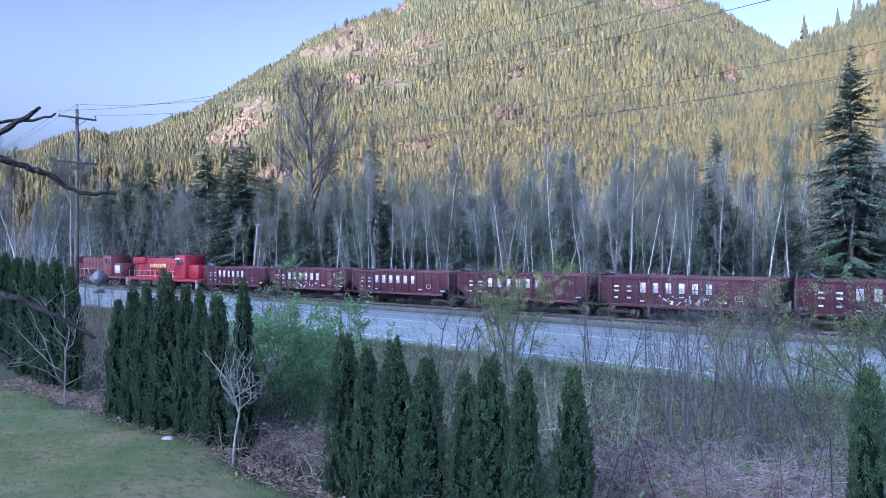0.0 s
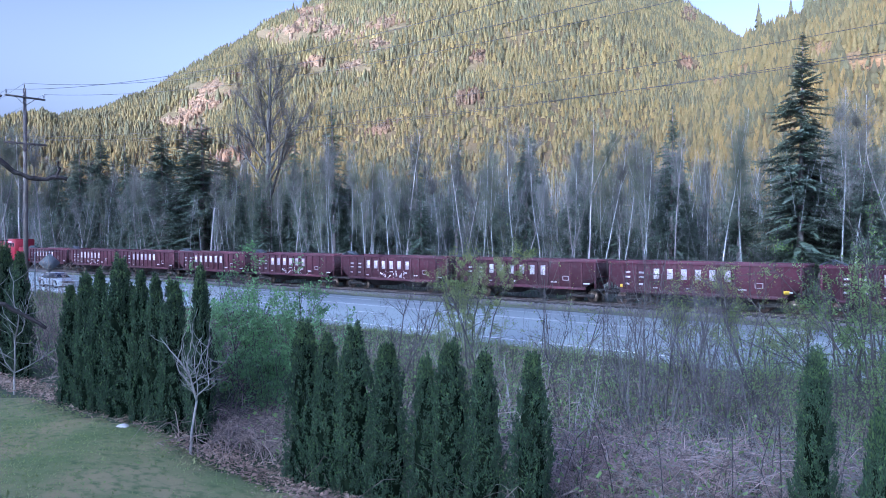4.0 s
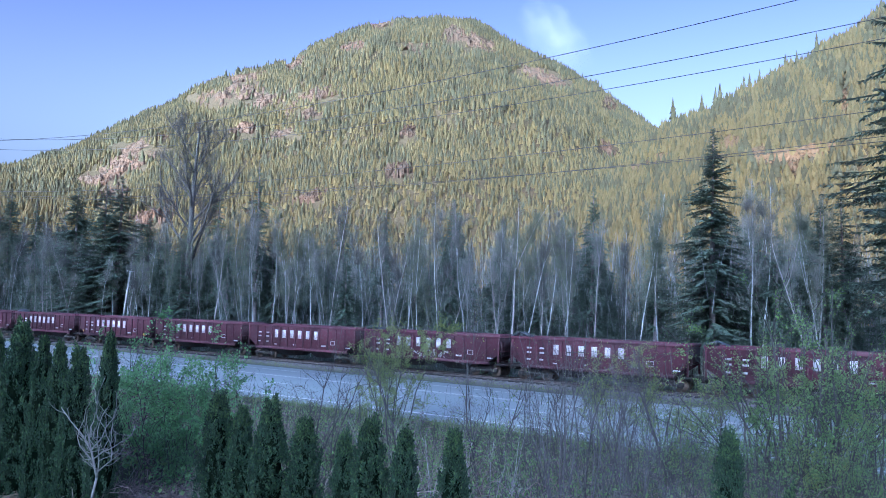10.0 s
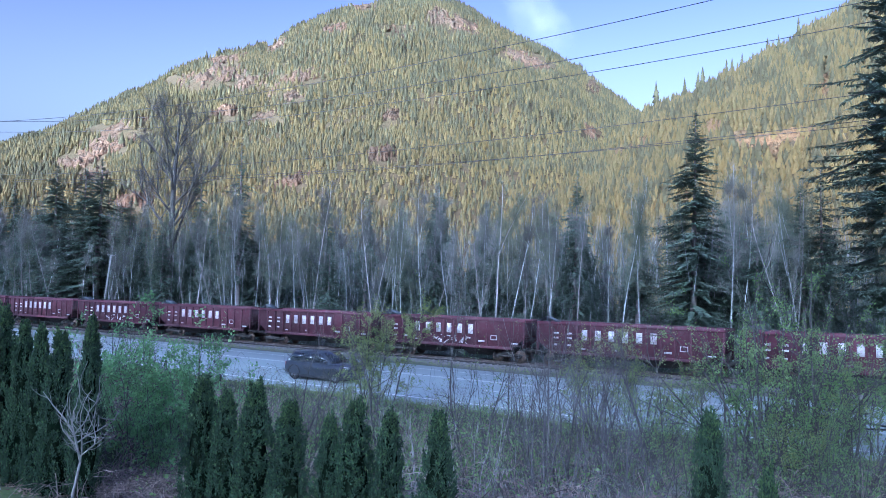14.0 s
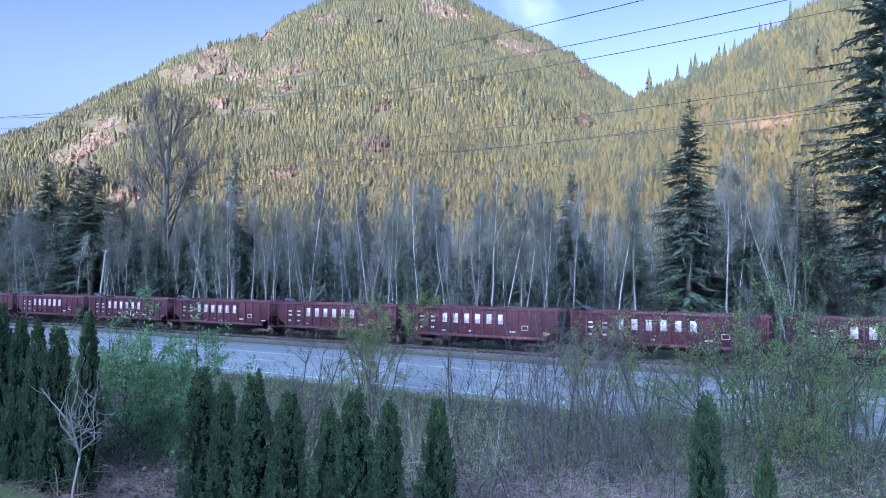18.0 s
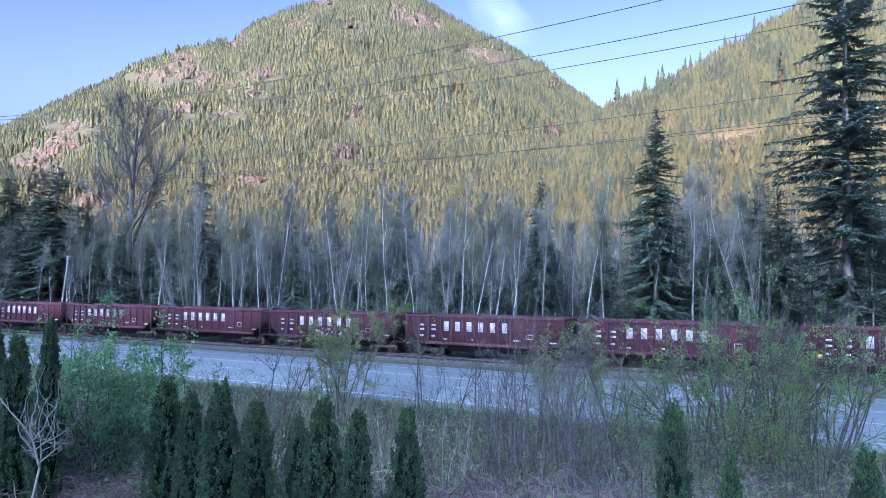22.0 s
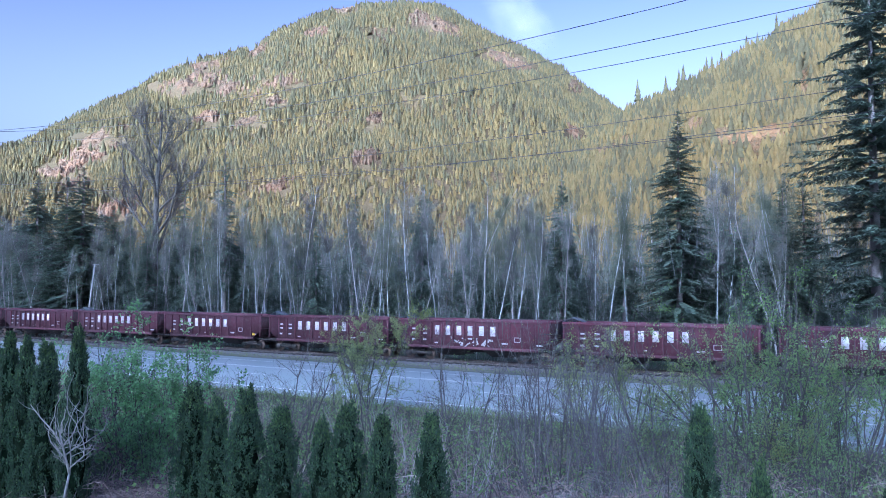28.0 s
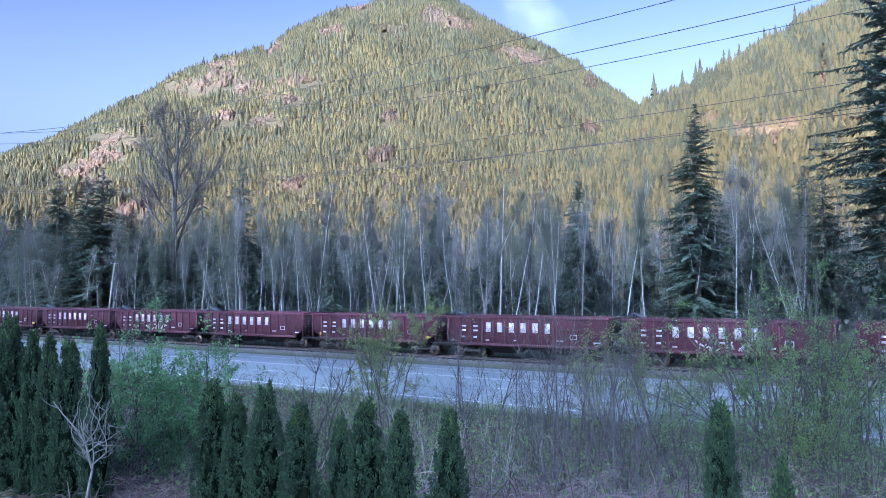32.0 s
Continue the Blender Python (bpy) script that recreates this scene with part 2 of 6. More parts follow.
M["lamp_lens"] = surface("headlamp_lens", (0.6, 0.62, 0.65), (0.7, 0.72, 0.75), 0.15, 8.0, 60.0, 0.0, spec=0.8)
M["tail_lens"] = surface("tail_lamp_lens", (0.35, 0.01, 0.012), (0.42, 0.015, 0.015), 0.2, 8.0, 60.0, 0.0, spec=0.8)
M["pole_wood"] = surface("weathered_pole_wood", (0.10, 0.085, 0.075), (0.15, 0.13, 0.12), 0.9, 1.5, 12.0, 0.5)
M["pale_wood"] = surface("pale_pole_wood", (0.26, 0.25, 0.235), (0.33, 0.315, 0.3), 0.9, 1.5, 12.0, 0.3)
M["wire"] = surface("conductor", (0.04, 0.04, 0.042), (0.06, 0.06, 0.062), 0.6, 2.0, 10.0, 0.0)
M["insulator"] = surface("porcelain", (0.2, 0.18, 0.17), (0.3, 0.28, 0.27), 0.3, 4.0, 20.0, 0.0)
M["stone"] = surface("pale_stone", (0.42, 0.40, 0.38), (0.52, 0.5, 0.48), 0.85, 6.0, 30.0, 0.6)
M["old_wood"] = surface("grey_cottonwood_bark", (0.092, 0.084, 0.074), (0.135, 0.122, 0.106), 0.9, 1.0, 8.0, 0.4)
M["pink_cane"] = surface("dry_pinkish_canes", (0.25, 0.185, 0.165), (0.38, 0.295, 0.265), 0.85, 0.7, 6.0, 0.0, c3=(0.08, 0.055, 0.048), vary=0.5, island=True)
M["grey_stem"] = surface("pale_grey_sapling_bark", (0.1, 0.095, 0.09), (0.16, 0.15, 0.143), 0.85, 2.0, 14.0, 0.2)
M["dark_branch"] = surface("dark_wet_branch", (0.035, 0.03, 0.028), (0.06, 0.05, 0.046), 0.85, 6.0, 50.0, 0.7)
CAR_PAINT = {}


def car_paint(name, c, metal=0.2):
    if name not in CAR_PAINT:
        CAR_PAINT[name] = surface(name, c, [v * 0.9 for v in c], 0.28, 0.6, 120.0, 0.02, metal=metal, c3=[v * 0.94 for v in c], spec=0.6)
    return CAR_PAINT[name]


# ---- mesh helpers ----
class Geo:
    """Gathers vertices and faces of one mesh; faces are triangles or quads."""

    def __init__(self):
        self.v, self.f, self.n = [], [], 0

    def add(self, v, f):
        v = np.asarray(v, dtype=np.float32).reshape(-1, 3)
        f = np.asarray(f, dtype=np.int32)
        if len(f) and f.shape[1] == 3:
            f = np.concatenate([f, np.full((len(f), 1), -1, np.int32)], 1)
        self.v.append(v)
        self.f.append(np.where(f >= 0, f + self.n, -1))
        self.n += len(v)
        return self

    def many(self, v, f):
        """v: (k, m, 3) copies of one small shape whose faces are f."""
        v = np.asarray(v, dtype=np.float32)
        k, m, _ = v.shape
        f = np.asarray(f, dtype=np.int32)
        if f.shape[1] == 3:
            f = np.concatenate([f, np.full((len(f), 1), -1, np.int32)], 1)
        ff = np.tile(f, (k, 1)) + np.where(np.tile(f, (k, 1)) >= 0, np.repeat(np.arange(k) * m, len(f))[:, None], 0)
        return self.add(v.reshape(-1, 3), ff)

    def box(self, cx, cy, cz, sx, sy, sz, m=None):
        c = np.array([[x, y, z] for x in (-.5, .5) for y in (-.5, .5) for z in (-.5, .5)]) * (sx, sy, sz)
        if m is not None:
            c = c @ np.array(m.to_3x3()).T
        return self.add(c + (cx, cy, cz), [(0, 1, 3, 2), (4, 6, 7, 5), (0, 4, 5, 1), (2, 3, 7, 6), (0, 2, 6, 4), (1, 5, 7, 3)])

    def tube(self, pts, rad, sides=6, cap=True):
        p = np.asarray(pts, dtype=np.float64)
        r = np.broadcast_to(np.asarray(rad, dtype=np.float64), (len(p),))
        d = np.gradient(p, axis=0)
        d /= np.linalg.norm(d, axis=1)[:, None] + 1e-9
        ref = np.array([0.0, 0.0, 1.0]) if abs(d[0][2]) < 0.9 else np.array([1.0, 0.0, 0.0])
        a = np.cross(d, ref)
        a /= np.linalg.norm(a, axis=1)[:, None] + 1e-9
        b = np.cross(d, a)
        an = np.arange(sides) * 2 * np.pi / sides
        ring = p[:, None, :] + r[:, None, None] * (np.cos(an)[None, :, None] * a[:, None, :] + np.sin(an)[None, :, None] * b[:, None, :])
        k = np.arange(len(p) - 1)[:, None] * sides
        j = np.arange(sides)[None, :]
        j2 = (j + 1) % sides
        f = np.stack([k + j, k + j2, k + sides + j2, k + sides + j], -1).reshape(-1, 4)
        v = ring.reshape(-1, 3)
        if cap:
            e = len(v)
            v = np.concatenate([v, p[:1], p[-1:]])
            o = (len(p) - 1) * sides
            tri = [(e, (q + 1) % sides, q, -1) for q in range(sides)] + [(e + 1, o + q, o + (q + 1) % sides, -1) for q in range(sides)]
            f = np.concatenate([f, np.array(tri)])
        return self.add(v, f)

    def cyl(self, a, b, r, sides=12):
        return self.tube([a, b], [r, r], sides)

    def mesh(self, name, material, smooth=False):
        v, f = np.concatenate(self.v), np.concatenate(self.f)
        me = bpy.data.meshes.new(name)
        keep = f >= 0
        tot = keep.sum(1)
        me.vertices.add(len(v))
        me.vertices.foreach_set("co", v.ravel())
        idx = f[keep]
        me.loops.add(len(idx))
        me.loops.foreach_set("vertex_index", idx)
        me.polygons.add(len(f))
        me.polygons.foreach_set("loop_start", np.concatenate([[0], np.cumsum(tot)[:-1]]).astype(np.int32))
        if smooth:
            me.polygons.foreach_set("use_smooth", np.ones(len(f), dtype=bool))
        me.update(calc_edges=True)
        me.materials.append(material)
        return me


def part(name, geo, material, parent, label="", smooth=False, kind=""):
    me = geo if isinstance(geo, bpy.types.Mesh) else geo.mesh(name, material, smooth)
    ob = new(name, me)
    ob.parent = parent
    return tagged(ob, label, kind=kind)


def thing(name, label, category, m=None, group="", kind=""):
    ob = new(name)
    if m is not None:
        ob.matrix_basis = m
    return tagged(ob, label, category, group, kind)


def structure(name, geo, material, label="", smooth=False, category=""):
    return tagged(new(name, geo.mesh(name, material, smooth)), label, category, kind="structure")


def bevelled(geo, width, segments=1):
    """The geometry with its sharp edges rounded."""
    me = geo.mesh("tmp", M["black"])
    bm = bmesh.new()
    bm.from_mesh(me)
    bmesh.ops.remove_doubles(bm, verts=bm.verts, dist=0.0005)
    bmesh.ops.recalc_face_normals(bm, faces=bm.faces)
    bmesh.ops.bevel(bm, geom=[e for e in bm.edges if len(e.link_faces) == 2 and e.calc_face_angle(0) > 0.5], offset=width, segments=segments, affect="EDGES", profile=0.6)
    bmesh.ops.triangulate(bm, faces=[q for q in bm.faces if len(q.verts) > 4])
    bm.verts.index_update()
    out = Geo()
    out.add([v.co[:] for v in bm.verts], [[w.index for w in q.verts] + ([-1] if len(q.verts) == 3 else []) for q in bm.faces])
    bm.free()
    bpy.data.meshes.remove(me)
    return out


# ---- the plan ----
EYE = 4.98
RAIL_A, RAIL_P, RAIL_Z = radians(41.4), 49.6, 0.25
ROAD_A = radians(42.5)
RAIL_N, RAIL_U = Vector((math.sin(RAIL_A), math.cos(RAIL_A), 0)), Vector((math.cos(RAIL_A), -math.sin(RAIL_A), 0))
ROAD_N, ROAD_U = Vector((math.sin(ROAD_A), math.cos(ROAD_A), 0)), Vector((math.cos(ROAD_A), -math.sin(ROAD_A), 0))


def by_rail(s, p, z=0.0):
    return RAIL_U * s + RAIL_N * p + Vector((0, 0, z))


def by_road(s, p, z=0.0):
    return ROAD_U * s + ROAD_N * p + Vector((0, 0, z))


def smooth_step(a, b, x):
    t = np.clip((x - a) / (b - a), 0, 1)
    return t * t * (3 - 2 * t)


def wobble(x, y, k, seed=0.0):
    return (np.sin(x * k + seed + 1.3 * np.sin(y * k * 0.7 + seed)) + np.sin(y * k * 1.3 + 2.1 * seed + 1.1 * np.sin(x * k * 0.6))) * 0.5


def ground_z(x, y):
    """Height of the ground: lawn above the road, a shallow ditch at the road, level ground past the rails."""
    x, y = np.asarray(x, dtype=np.float64), np.asarray(y, dtype=np.float64)
    p = x * ROAD_N.x + y * ROAD_N.y
    lawn = 0.45 + 0.6 * smooth_step(-1.5, -6.5, x) - 0.12 * smooth_step(0, 6, x)
    z = lawn * (1 - smooth_step(11, 20, p)) + 0.1 * wobble(x, y, 0.5) * smooth_step(12, 16, p)
    z = z - 0.45 * smooth_step(20, 24, p) * (1 - smooth_step(25, 28.2, p))
    z = z - 0.14 * smooth_step(27.5, 28.2, p)
    z = z * (1 - smooth_step(27.5, 30, p)) - 0.14 * smooth_step(27.5, 30, p)
    z = z + 0.5 * smooth_step(54, 62, p) + 0.4 * wobble(x, y, 0.09, 2.0) * smooth_step(60, 75, p)
    return z


def ground_at(x, y):
    return float(ground_z(x, y))


# ---- ground, road, railway ----
def build_ground():
    def axis(lo, hi, fine_lo, fine_hi, step):
        mid = np.arange(fine_lo, fine_hi + 1e-6, step)
        a = fine_lo - np.geomspace(step, fine_lo - lo, 22)[::-1]
        b = fine_hi + np.geomspace(step, hi - fine_hi, 22)
        return np.concatenate([a, mid, b])
    xs, ys = axis(-2600, 2600, -60, 60, 1.2), axis(-1500, 3000, -6, 110, 1.2)
    gx, gy = np.meshgrid(xs, ys, indexing="ij")
    gz = ground_z(gx, gy)
    v = np.stack([gx, gy, gz], -1).reshape(-1, 3)
    i, j = np.meshgrid(np.arange(len(xs) - 1), np.arange(len(ys) - 1), indexing="ij")
    a = i * len(ys) + j
    f = np.stack([a, a + len(ys), a + len(ys) + 1, a + 1], -1).reshape(-1, 4)
    structure("ground", Geo().add(v, f), M["soil"], "rough ground with dead grass, soil and brush", True)


def strip(path, across, s0, s1, step):
    """A sheet along a line: across is a list of (p, z)."""
    ss = np.arange(s0, s1 + 0.1, step)
    k = len(across)
    v = [path(s, p, z)[:] for s in ss for p, z in across]
    f = [(i * k + j, i * k + j + 1, (i + 1) * k + j + 1, (i + 1) * k + j) for i in range(len(ss) - 1) for j in range(k - 1)]
    return Geo().add(v, f)


def build_road():
    road = structure("road", strip(by_road, [(28.4, -0.16), (28.7, -0.01), (36.5, 0.05), (43.6, -0.01), (43.9, -0.16)], -1100, 1100, 20), M["asphalt"], "three-lane worn grey asphalt highway")
    def edge(p):
        return 0.004 + (-0.01 + 0.06 * min(p - 28.7, 43.6 - p) / (7.8 if p < 36.5 else 7.1))
    g = strip(by_road, [(29.78, edge(29.78)), (29.95, edge(29.95))], -400, 60, 20)
    part("edge_line", g, M["line"], road, "white painted edge line")
    g = strip(by_road, [(41.42, edge(41.42)), (41.58, edge(41.58))], -400, 60, 20)
    part("edge_line", g, M["line"], road, "white painted edge line")
    for p in (37.75, 38.05):
        part("centre_line", strip(by_road, [(p, edge(p)), (p + 0.13, edge(p + 0.13))], -400, 60, 20), M["line"], road, "pale double centre line")
    dash = strip(by_road, [(34.3, edge(34.3)), (34.44, edge(34.44))], 0, 3.1, 3).mesh("lane_dash", M["line"])
    for k in range(26):
        ob = part("lane_dash", dash, None, road, "white lane dash" if k == 0 else "")
        ob.location = ROAD_U * (-190 + 9.0 * k)
    structure("far_shoulder", strip(by_road, [(43.85, -0.05), (44.6, -0.06), (46.2, -0.1), (47.0, -0.18)], -300, 80, 4), M["gravel"], "narrow gravel shoulder with thin grass")
    structure("near_verge", strip(by_road, [(26.6, -0.42), (27.6, -0.2), (28.45, -0.06)], -160, 40, 2), M["verge"], "grassy roadside verge")
    # railway
    structure("rail_bed", strip(by_rail, [(46.4, -0.3), (47.9, 0.02), (51.3, 0.02), (52.8, -0.3)], -900, 400, 10), M["ballast"], "dark crushed-stone railway ballast")
    ties = Geo()
    for k in range(240):
        c = by_rail(-110 + k * 0.55, RAIL_P, 0.05)
        ties.box(c.x, c.y, c.z, 0.23, 2.6, 0.12, Matrix.Rotation(-RAIL_A, 3, "Z"))
    tagged(new("railway_ties", ties.mesh("railway_ties", M["tie"])), "dark creosoted wooden railway ties", "ties", kind="stuff")
    for side in (-0.72, 0.72):
        prof = [(-0.07, 0.1), (-0.07, 0.115), (-0.012, 0.13), (-0.012, 0.2), (-0.036, 0.215), (-0.036, 0.25), (0.036, 0.25), (0.036, 0.215), (0.012, 0.2), (0.012, 0.13), (0.07, 0.115), (0.07, 0.1)]
        part_geo = strip(by_rail, [(RAIL_P + side + p, z) for p, z in prof], -900, 400, 50)
        structure("rail", part_geo, M["rail"], "rusty steel running rail", category="rail")


# ---- mountains ----
MAIN_SKY = [(-60, 0.0), (-47, 0.1), (-44, 1.2), (-40, 3.6), (-36, 5.2), (-31.2, 6.4), (-29.5, 7.0), (-27.5, 8.2), (-25.5, 8.9), (-24.6, 8.6), (-22.4, 9.2), (-21, 9.7), (-19.3, 10.5), (-17.6, 11.5), (-15.9, 12.7), (-14.1, 13.8), (-12.2, 14.9),
            (-10.3, 16.3), (-8.3, 17.4), (-6.2, 18.1), (-3.7, 18.8), (-2.0, 20.1), (0.1, 21.1), (2.3, 22.0), (4.6, 22.4), (7.3, 22.7), (9.6, 22.7), (10.5, 22.6), (12.3, 21.9), (13.7, 21.1), (16.0, 20.1), (18.2, 19.1), (20.4, 17.9), (22.6, 16.3), (24.7, 14.7), (29, 12.0), (36, 8.0), (46, 4.0), (60, 1.0)]
RIDGE_SKY = [(5, 0.0), (11, 1.2), (15, 5.6), (18.6, 9.2), (22.5, 12.0), (24.6, 14.0), (25.6, 15.0), (26.8, 15.4), (28.4, 15.7), (30.4, 16.6), (32.4, 17.7), (34.6, 18.5), (36.1, 19.3), (37.5, 20.0), (39.3, 21.0), (40.3, 21.5), (44, 23.5), (52, 25), (70, 18), (85, 0.0)]
MAIN_R, RIDGE_R = (430.0, 1750.0), (270.0, 900.0)


def fractal(x, y, octaves=4):
    out, a, k = 0.0, 1.0, 1.0
    for o in range(octaves):
        out = out + a * wobble(x, y, k, 1.7 * o + 0.4)
        a, k = a * 0.55, k * 2.07
    return out


def mountain_z(az, r, table, reach, rough):
    t = np.asarray(table)
    e = np.interp(az, t[:, 0], t[:, 1]) - 0.42 * (1750.0 / reach[1] * 0.9)
    h = np.maximum(reach[1] * np.tan(np.radians(np.maximum(e, 0.0))), 0)
    k = (r - reach[0]) / (reach[1] - reach[0])
    rise = np.where(k < 1, np.sign(k) * np.abs(np.minimum(k, 1)) ** 1.12, 1 - (k - 1) * 1.5)
    x, y = r * np.sin(np.radians(az)), r * np.cos(np.radians(az))
    bump = fractal(x * 0.008, y * 0.008) * rough * np.clip(k * 2.5, 0, 1) * np.clip((1 - k) * 3.0, 0.0, 1) * np.clip(h / 200, 0, 1)
    return np.maximum(h * np.minimum(rise, 1) + bump, np.where(k > 1, -30, -3.0)) - 1.0


def build_mountain(name, table, reach, az0, az1, rough, label):
    az = np.arange(az0, az1 + 0.01, 0.4)
    r = np.concatenate([np.linspace(reach[0] - 40, reach[1], 90), reach[1] * np.array([1.03, 1.08, 1.2, 1.5])])
    a, rr = np.meshgrid(az, r, indexing="ij")
    z = mountain_z(a, rr, table, reach, rough)
    v = np.stack([rr * np.sin(np.radians(a)), rr * np.cos(np.radians(a)), z], -1).reshape(-1, 3)
    i, j = np.meshgrid(np.arange(len(az) - 1), np.arange(len(r) - 1), indexing="ij")
    q = i * len(r) + j
    f = np.stack([q, q + 1, q + len(r) + 1, q + len(r)], -1).reshape(-1, 4)
    structure(name, Geo().add(v, f), M["slope"], label, True, "mountain")


def build_hill():
    """The unseen hill between the place and the low sun, which keeps the valley floor in shade."""
    d = Vector((math.sin(radians(SUN_AZ)), math.cos(radians(SUN_AZ)), 0))
    c = Vector((-d.y, d.x, 0))
    v, n_l = [], 61
    lat = np.linspace(-1100, 1100, n_l)
    for dist, h in ((700, -3), (1000, 170), (1300, 420), (1500, 570), (1600, 545), (1900, 270), (2500, -3)):
        for l in lat:
            q = d * dist + c * float(l)
            v.append((q.x, q.y, h + (9 * math.sin(l * 0.013) + 5 * math.sin(l * 0.041) if h > 100 else 0)))
    f = [(i * n_l + j, i * n_l + j + 1, (i + 1) * n_l + j + 1, (i + 1) * n_l + j) for i in range(6) for j in range(n_l - 1)]
    structure("shading_hill", Geo().add(v, f), M["slope"], "wooded hill behind the viewer", True, "hill")


# azimuth, elevation, half width, half height in degrees of the bare rock on the two slopes
MAIN_ROCKS = [(-9.3, 15.0, 2.43, 0.53), (-6.9, 15.8, 1.86, 0.6), (-5.2, 15.3, 1.77, 0.4), (-1.4, 16.0, 2.43, 0.31), (-2.2, 14.6, 1.24, 0.35), (-6.8, 13.0, 1.33, 0.35), (-3.8, 13.0, 1.5, 0.27), (-14.4, 10.9, 2.43, 0.45), (-16.3, 8.6, 2.0, 0.5), (-14.7, 9.6, 1.7, 0.4), (-13.0, 5.9, 1.8, 0.55),
              (-15.6, 7.7, 1.33, 0.4), (5.1, 10.5, 1.3, 0.4), (-1.7, 8.1, 1.33, 0.31), (5.8, 13.7, 0.7, 0.35), (1.2, 19.8, 1.41, 0.35), (6.0, 20.1, 1.94, 0.27), (3.4, 21.6, 1.24, 0.18), (9.2, 21.1, 1.15, 0.6), (11.0, 20.6, 1.86, 0.49),
              (15.6, 18.4, 2.6, 0.4), (17.4, 17.7, 1.77, 0.27), (-7.0, 16.8, 2.0, 0.22), (-3.2, 18.2, 1.15, 0.27), (21.4, 12.6, 1.15, 0.44), (21.5, 16.0, 0.7, 0.4)]
RIDGE_ROCKS = [(25.4, 12.0, 2.0, 0.35), (23.1, 11.0, 1.15, 0.49), (24.5, 11.3, 1.33, 0.27), (30.4, 12.9, 1.06, 0.49), (33.8, 11.6, 2.65, 0.35), (34.5, 10.6, 0.62, 0.4), (31.9, 12.1, 1.06, 0.27), (36.0, 12.0, 1.59, 0.27), (37.8, 15.2, 0.44, 1.15)]


def slope_point(az, el, table, reach, rough):
    """Distance at which a line of sight at that elevation meets the slope."""
    r = np.linspace(reach[0] + 20, reach[1], 400)
    z = mountain_z(np.full_like(r, az), r, table, reach, rough)
    up = np.degrees(np.arctan2(z - EYE, r))
    k = int(np.argmax(up > el))
    return float(r[k]) if up.max() > el else float(reach[1])


def build_rocks(rocks, table, reach, rough, material, label, lift):
    rng = np.random.default_rng(5)
    for az0, el0, w, h in rocks:
        nu, nv = 40, 18
        r_lo, r_hi = slope_point(az0, el0 - h, table, reach, rough), slope_point(az0, el0 + h, table, reach, rough)
        r_hi = max(r_hi, r_lo + 25)
        u, t = np.meshgrid(np.linspace(-1, 1, nu), np.linspace(-1, 1, nv), indexing="ij")
        seed = rng.uniform(0, 50)
        rise = min(lift * 0.6, 0.12 * (r_hi - r_lo) + 2.0)
        az = az0 + u * w + 0.06 * rng.normal(size=u.shape)
        r = (r_lo + r_hi) / 2 + t * (r_hi - r_lo) / 2
        z = mountain_z(az, r, table, reach, rough)
        d = 0.85 - np.sqrt(u * u + t * t) + 0.55 * wobble(u * 5 + seed, t * 3, 1.3, seed) + 0.3 * rng.normal(size=u.shape)
        z = z + np.clip(d * 1.4, -1, 0.9) * rise + rng.normal(size=u.shape) * rise * 0.22 + 0.25 * rise * np.sin(t * 14 + 2 * wobble(u * 3, t, 1.0, seed))
        v = np.stack([r * np.sin(np.radians(az)), r * np.cos(np.radians(az)), z], -1).reshape(-1, 3)
        i, j = np.meshgrid(np.arange(nu - 1), np.arange(nv - 1), indexing="ij")
        q = i * nv + j
        f = np.stack([q, q + 1, q + nv + 1, q + nv], -1).reshape(-1, 4)
        structure("rock_face", Geo().add(v, f), material, label, False, "cliff")


def conifer_shapes(rng, n, tiers, sides):
    """n unit firs: stacked ragged skirts. Returns vertices (n, m, 3) and faces."""
    v, f = [], []
    for k in range(tiers):
        z0, z1 = 0.03 + 0.8 * k / tiers, 0.03 + 0.8 * k / tiers + 1.9 / tiers
        z1 = min(z1, 1.0) if k < tiers - 1 else 1.0
        r = 0.135 * (1 - k / tiers) ** 0.85 + 0.012
        an = np.arange(sides) * 2 * np.pi / sides + k * 0.7
        rad = r * rng.uniform(0.6, 1.2, (n, sides))
        zz = z0 + rng.uniform(-0.06, 0.05, (n, sides))
        ring = np.stack([np.cos(an)[None] * rad, np.sin(an)[None] * rad, zz], -1)
        tip = np.zeros((n, 1, 3))
        tip[:, 0, 2] = z1
        b = k * (sides + 1)
        v += [ring, tip]
        f += [(b + i, b + (i + 1) % sides, b + sides) for i in range(sides)]
    return np.concatenate(v, 1), np.array(f)


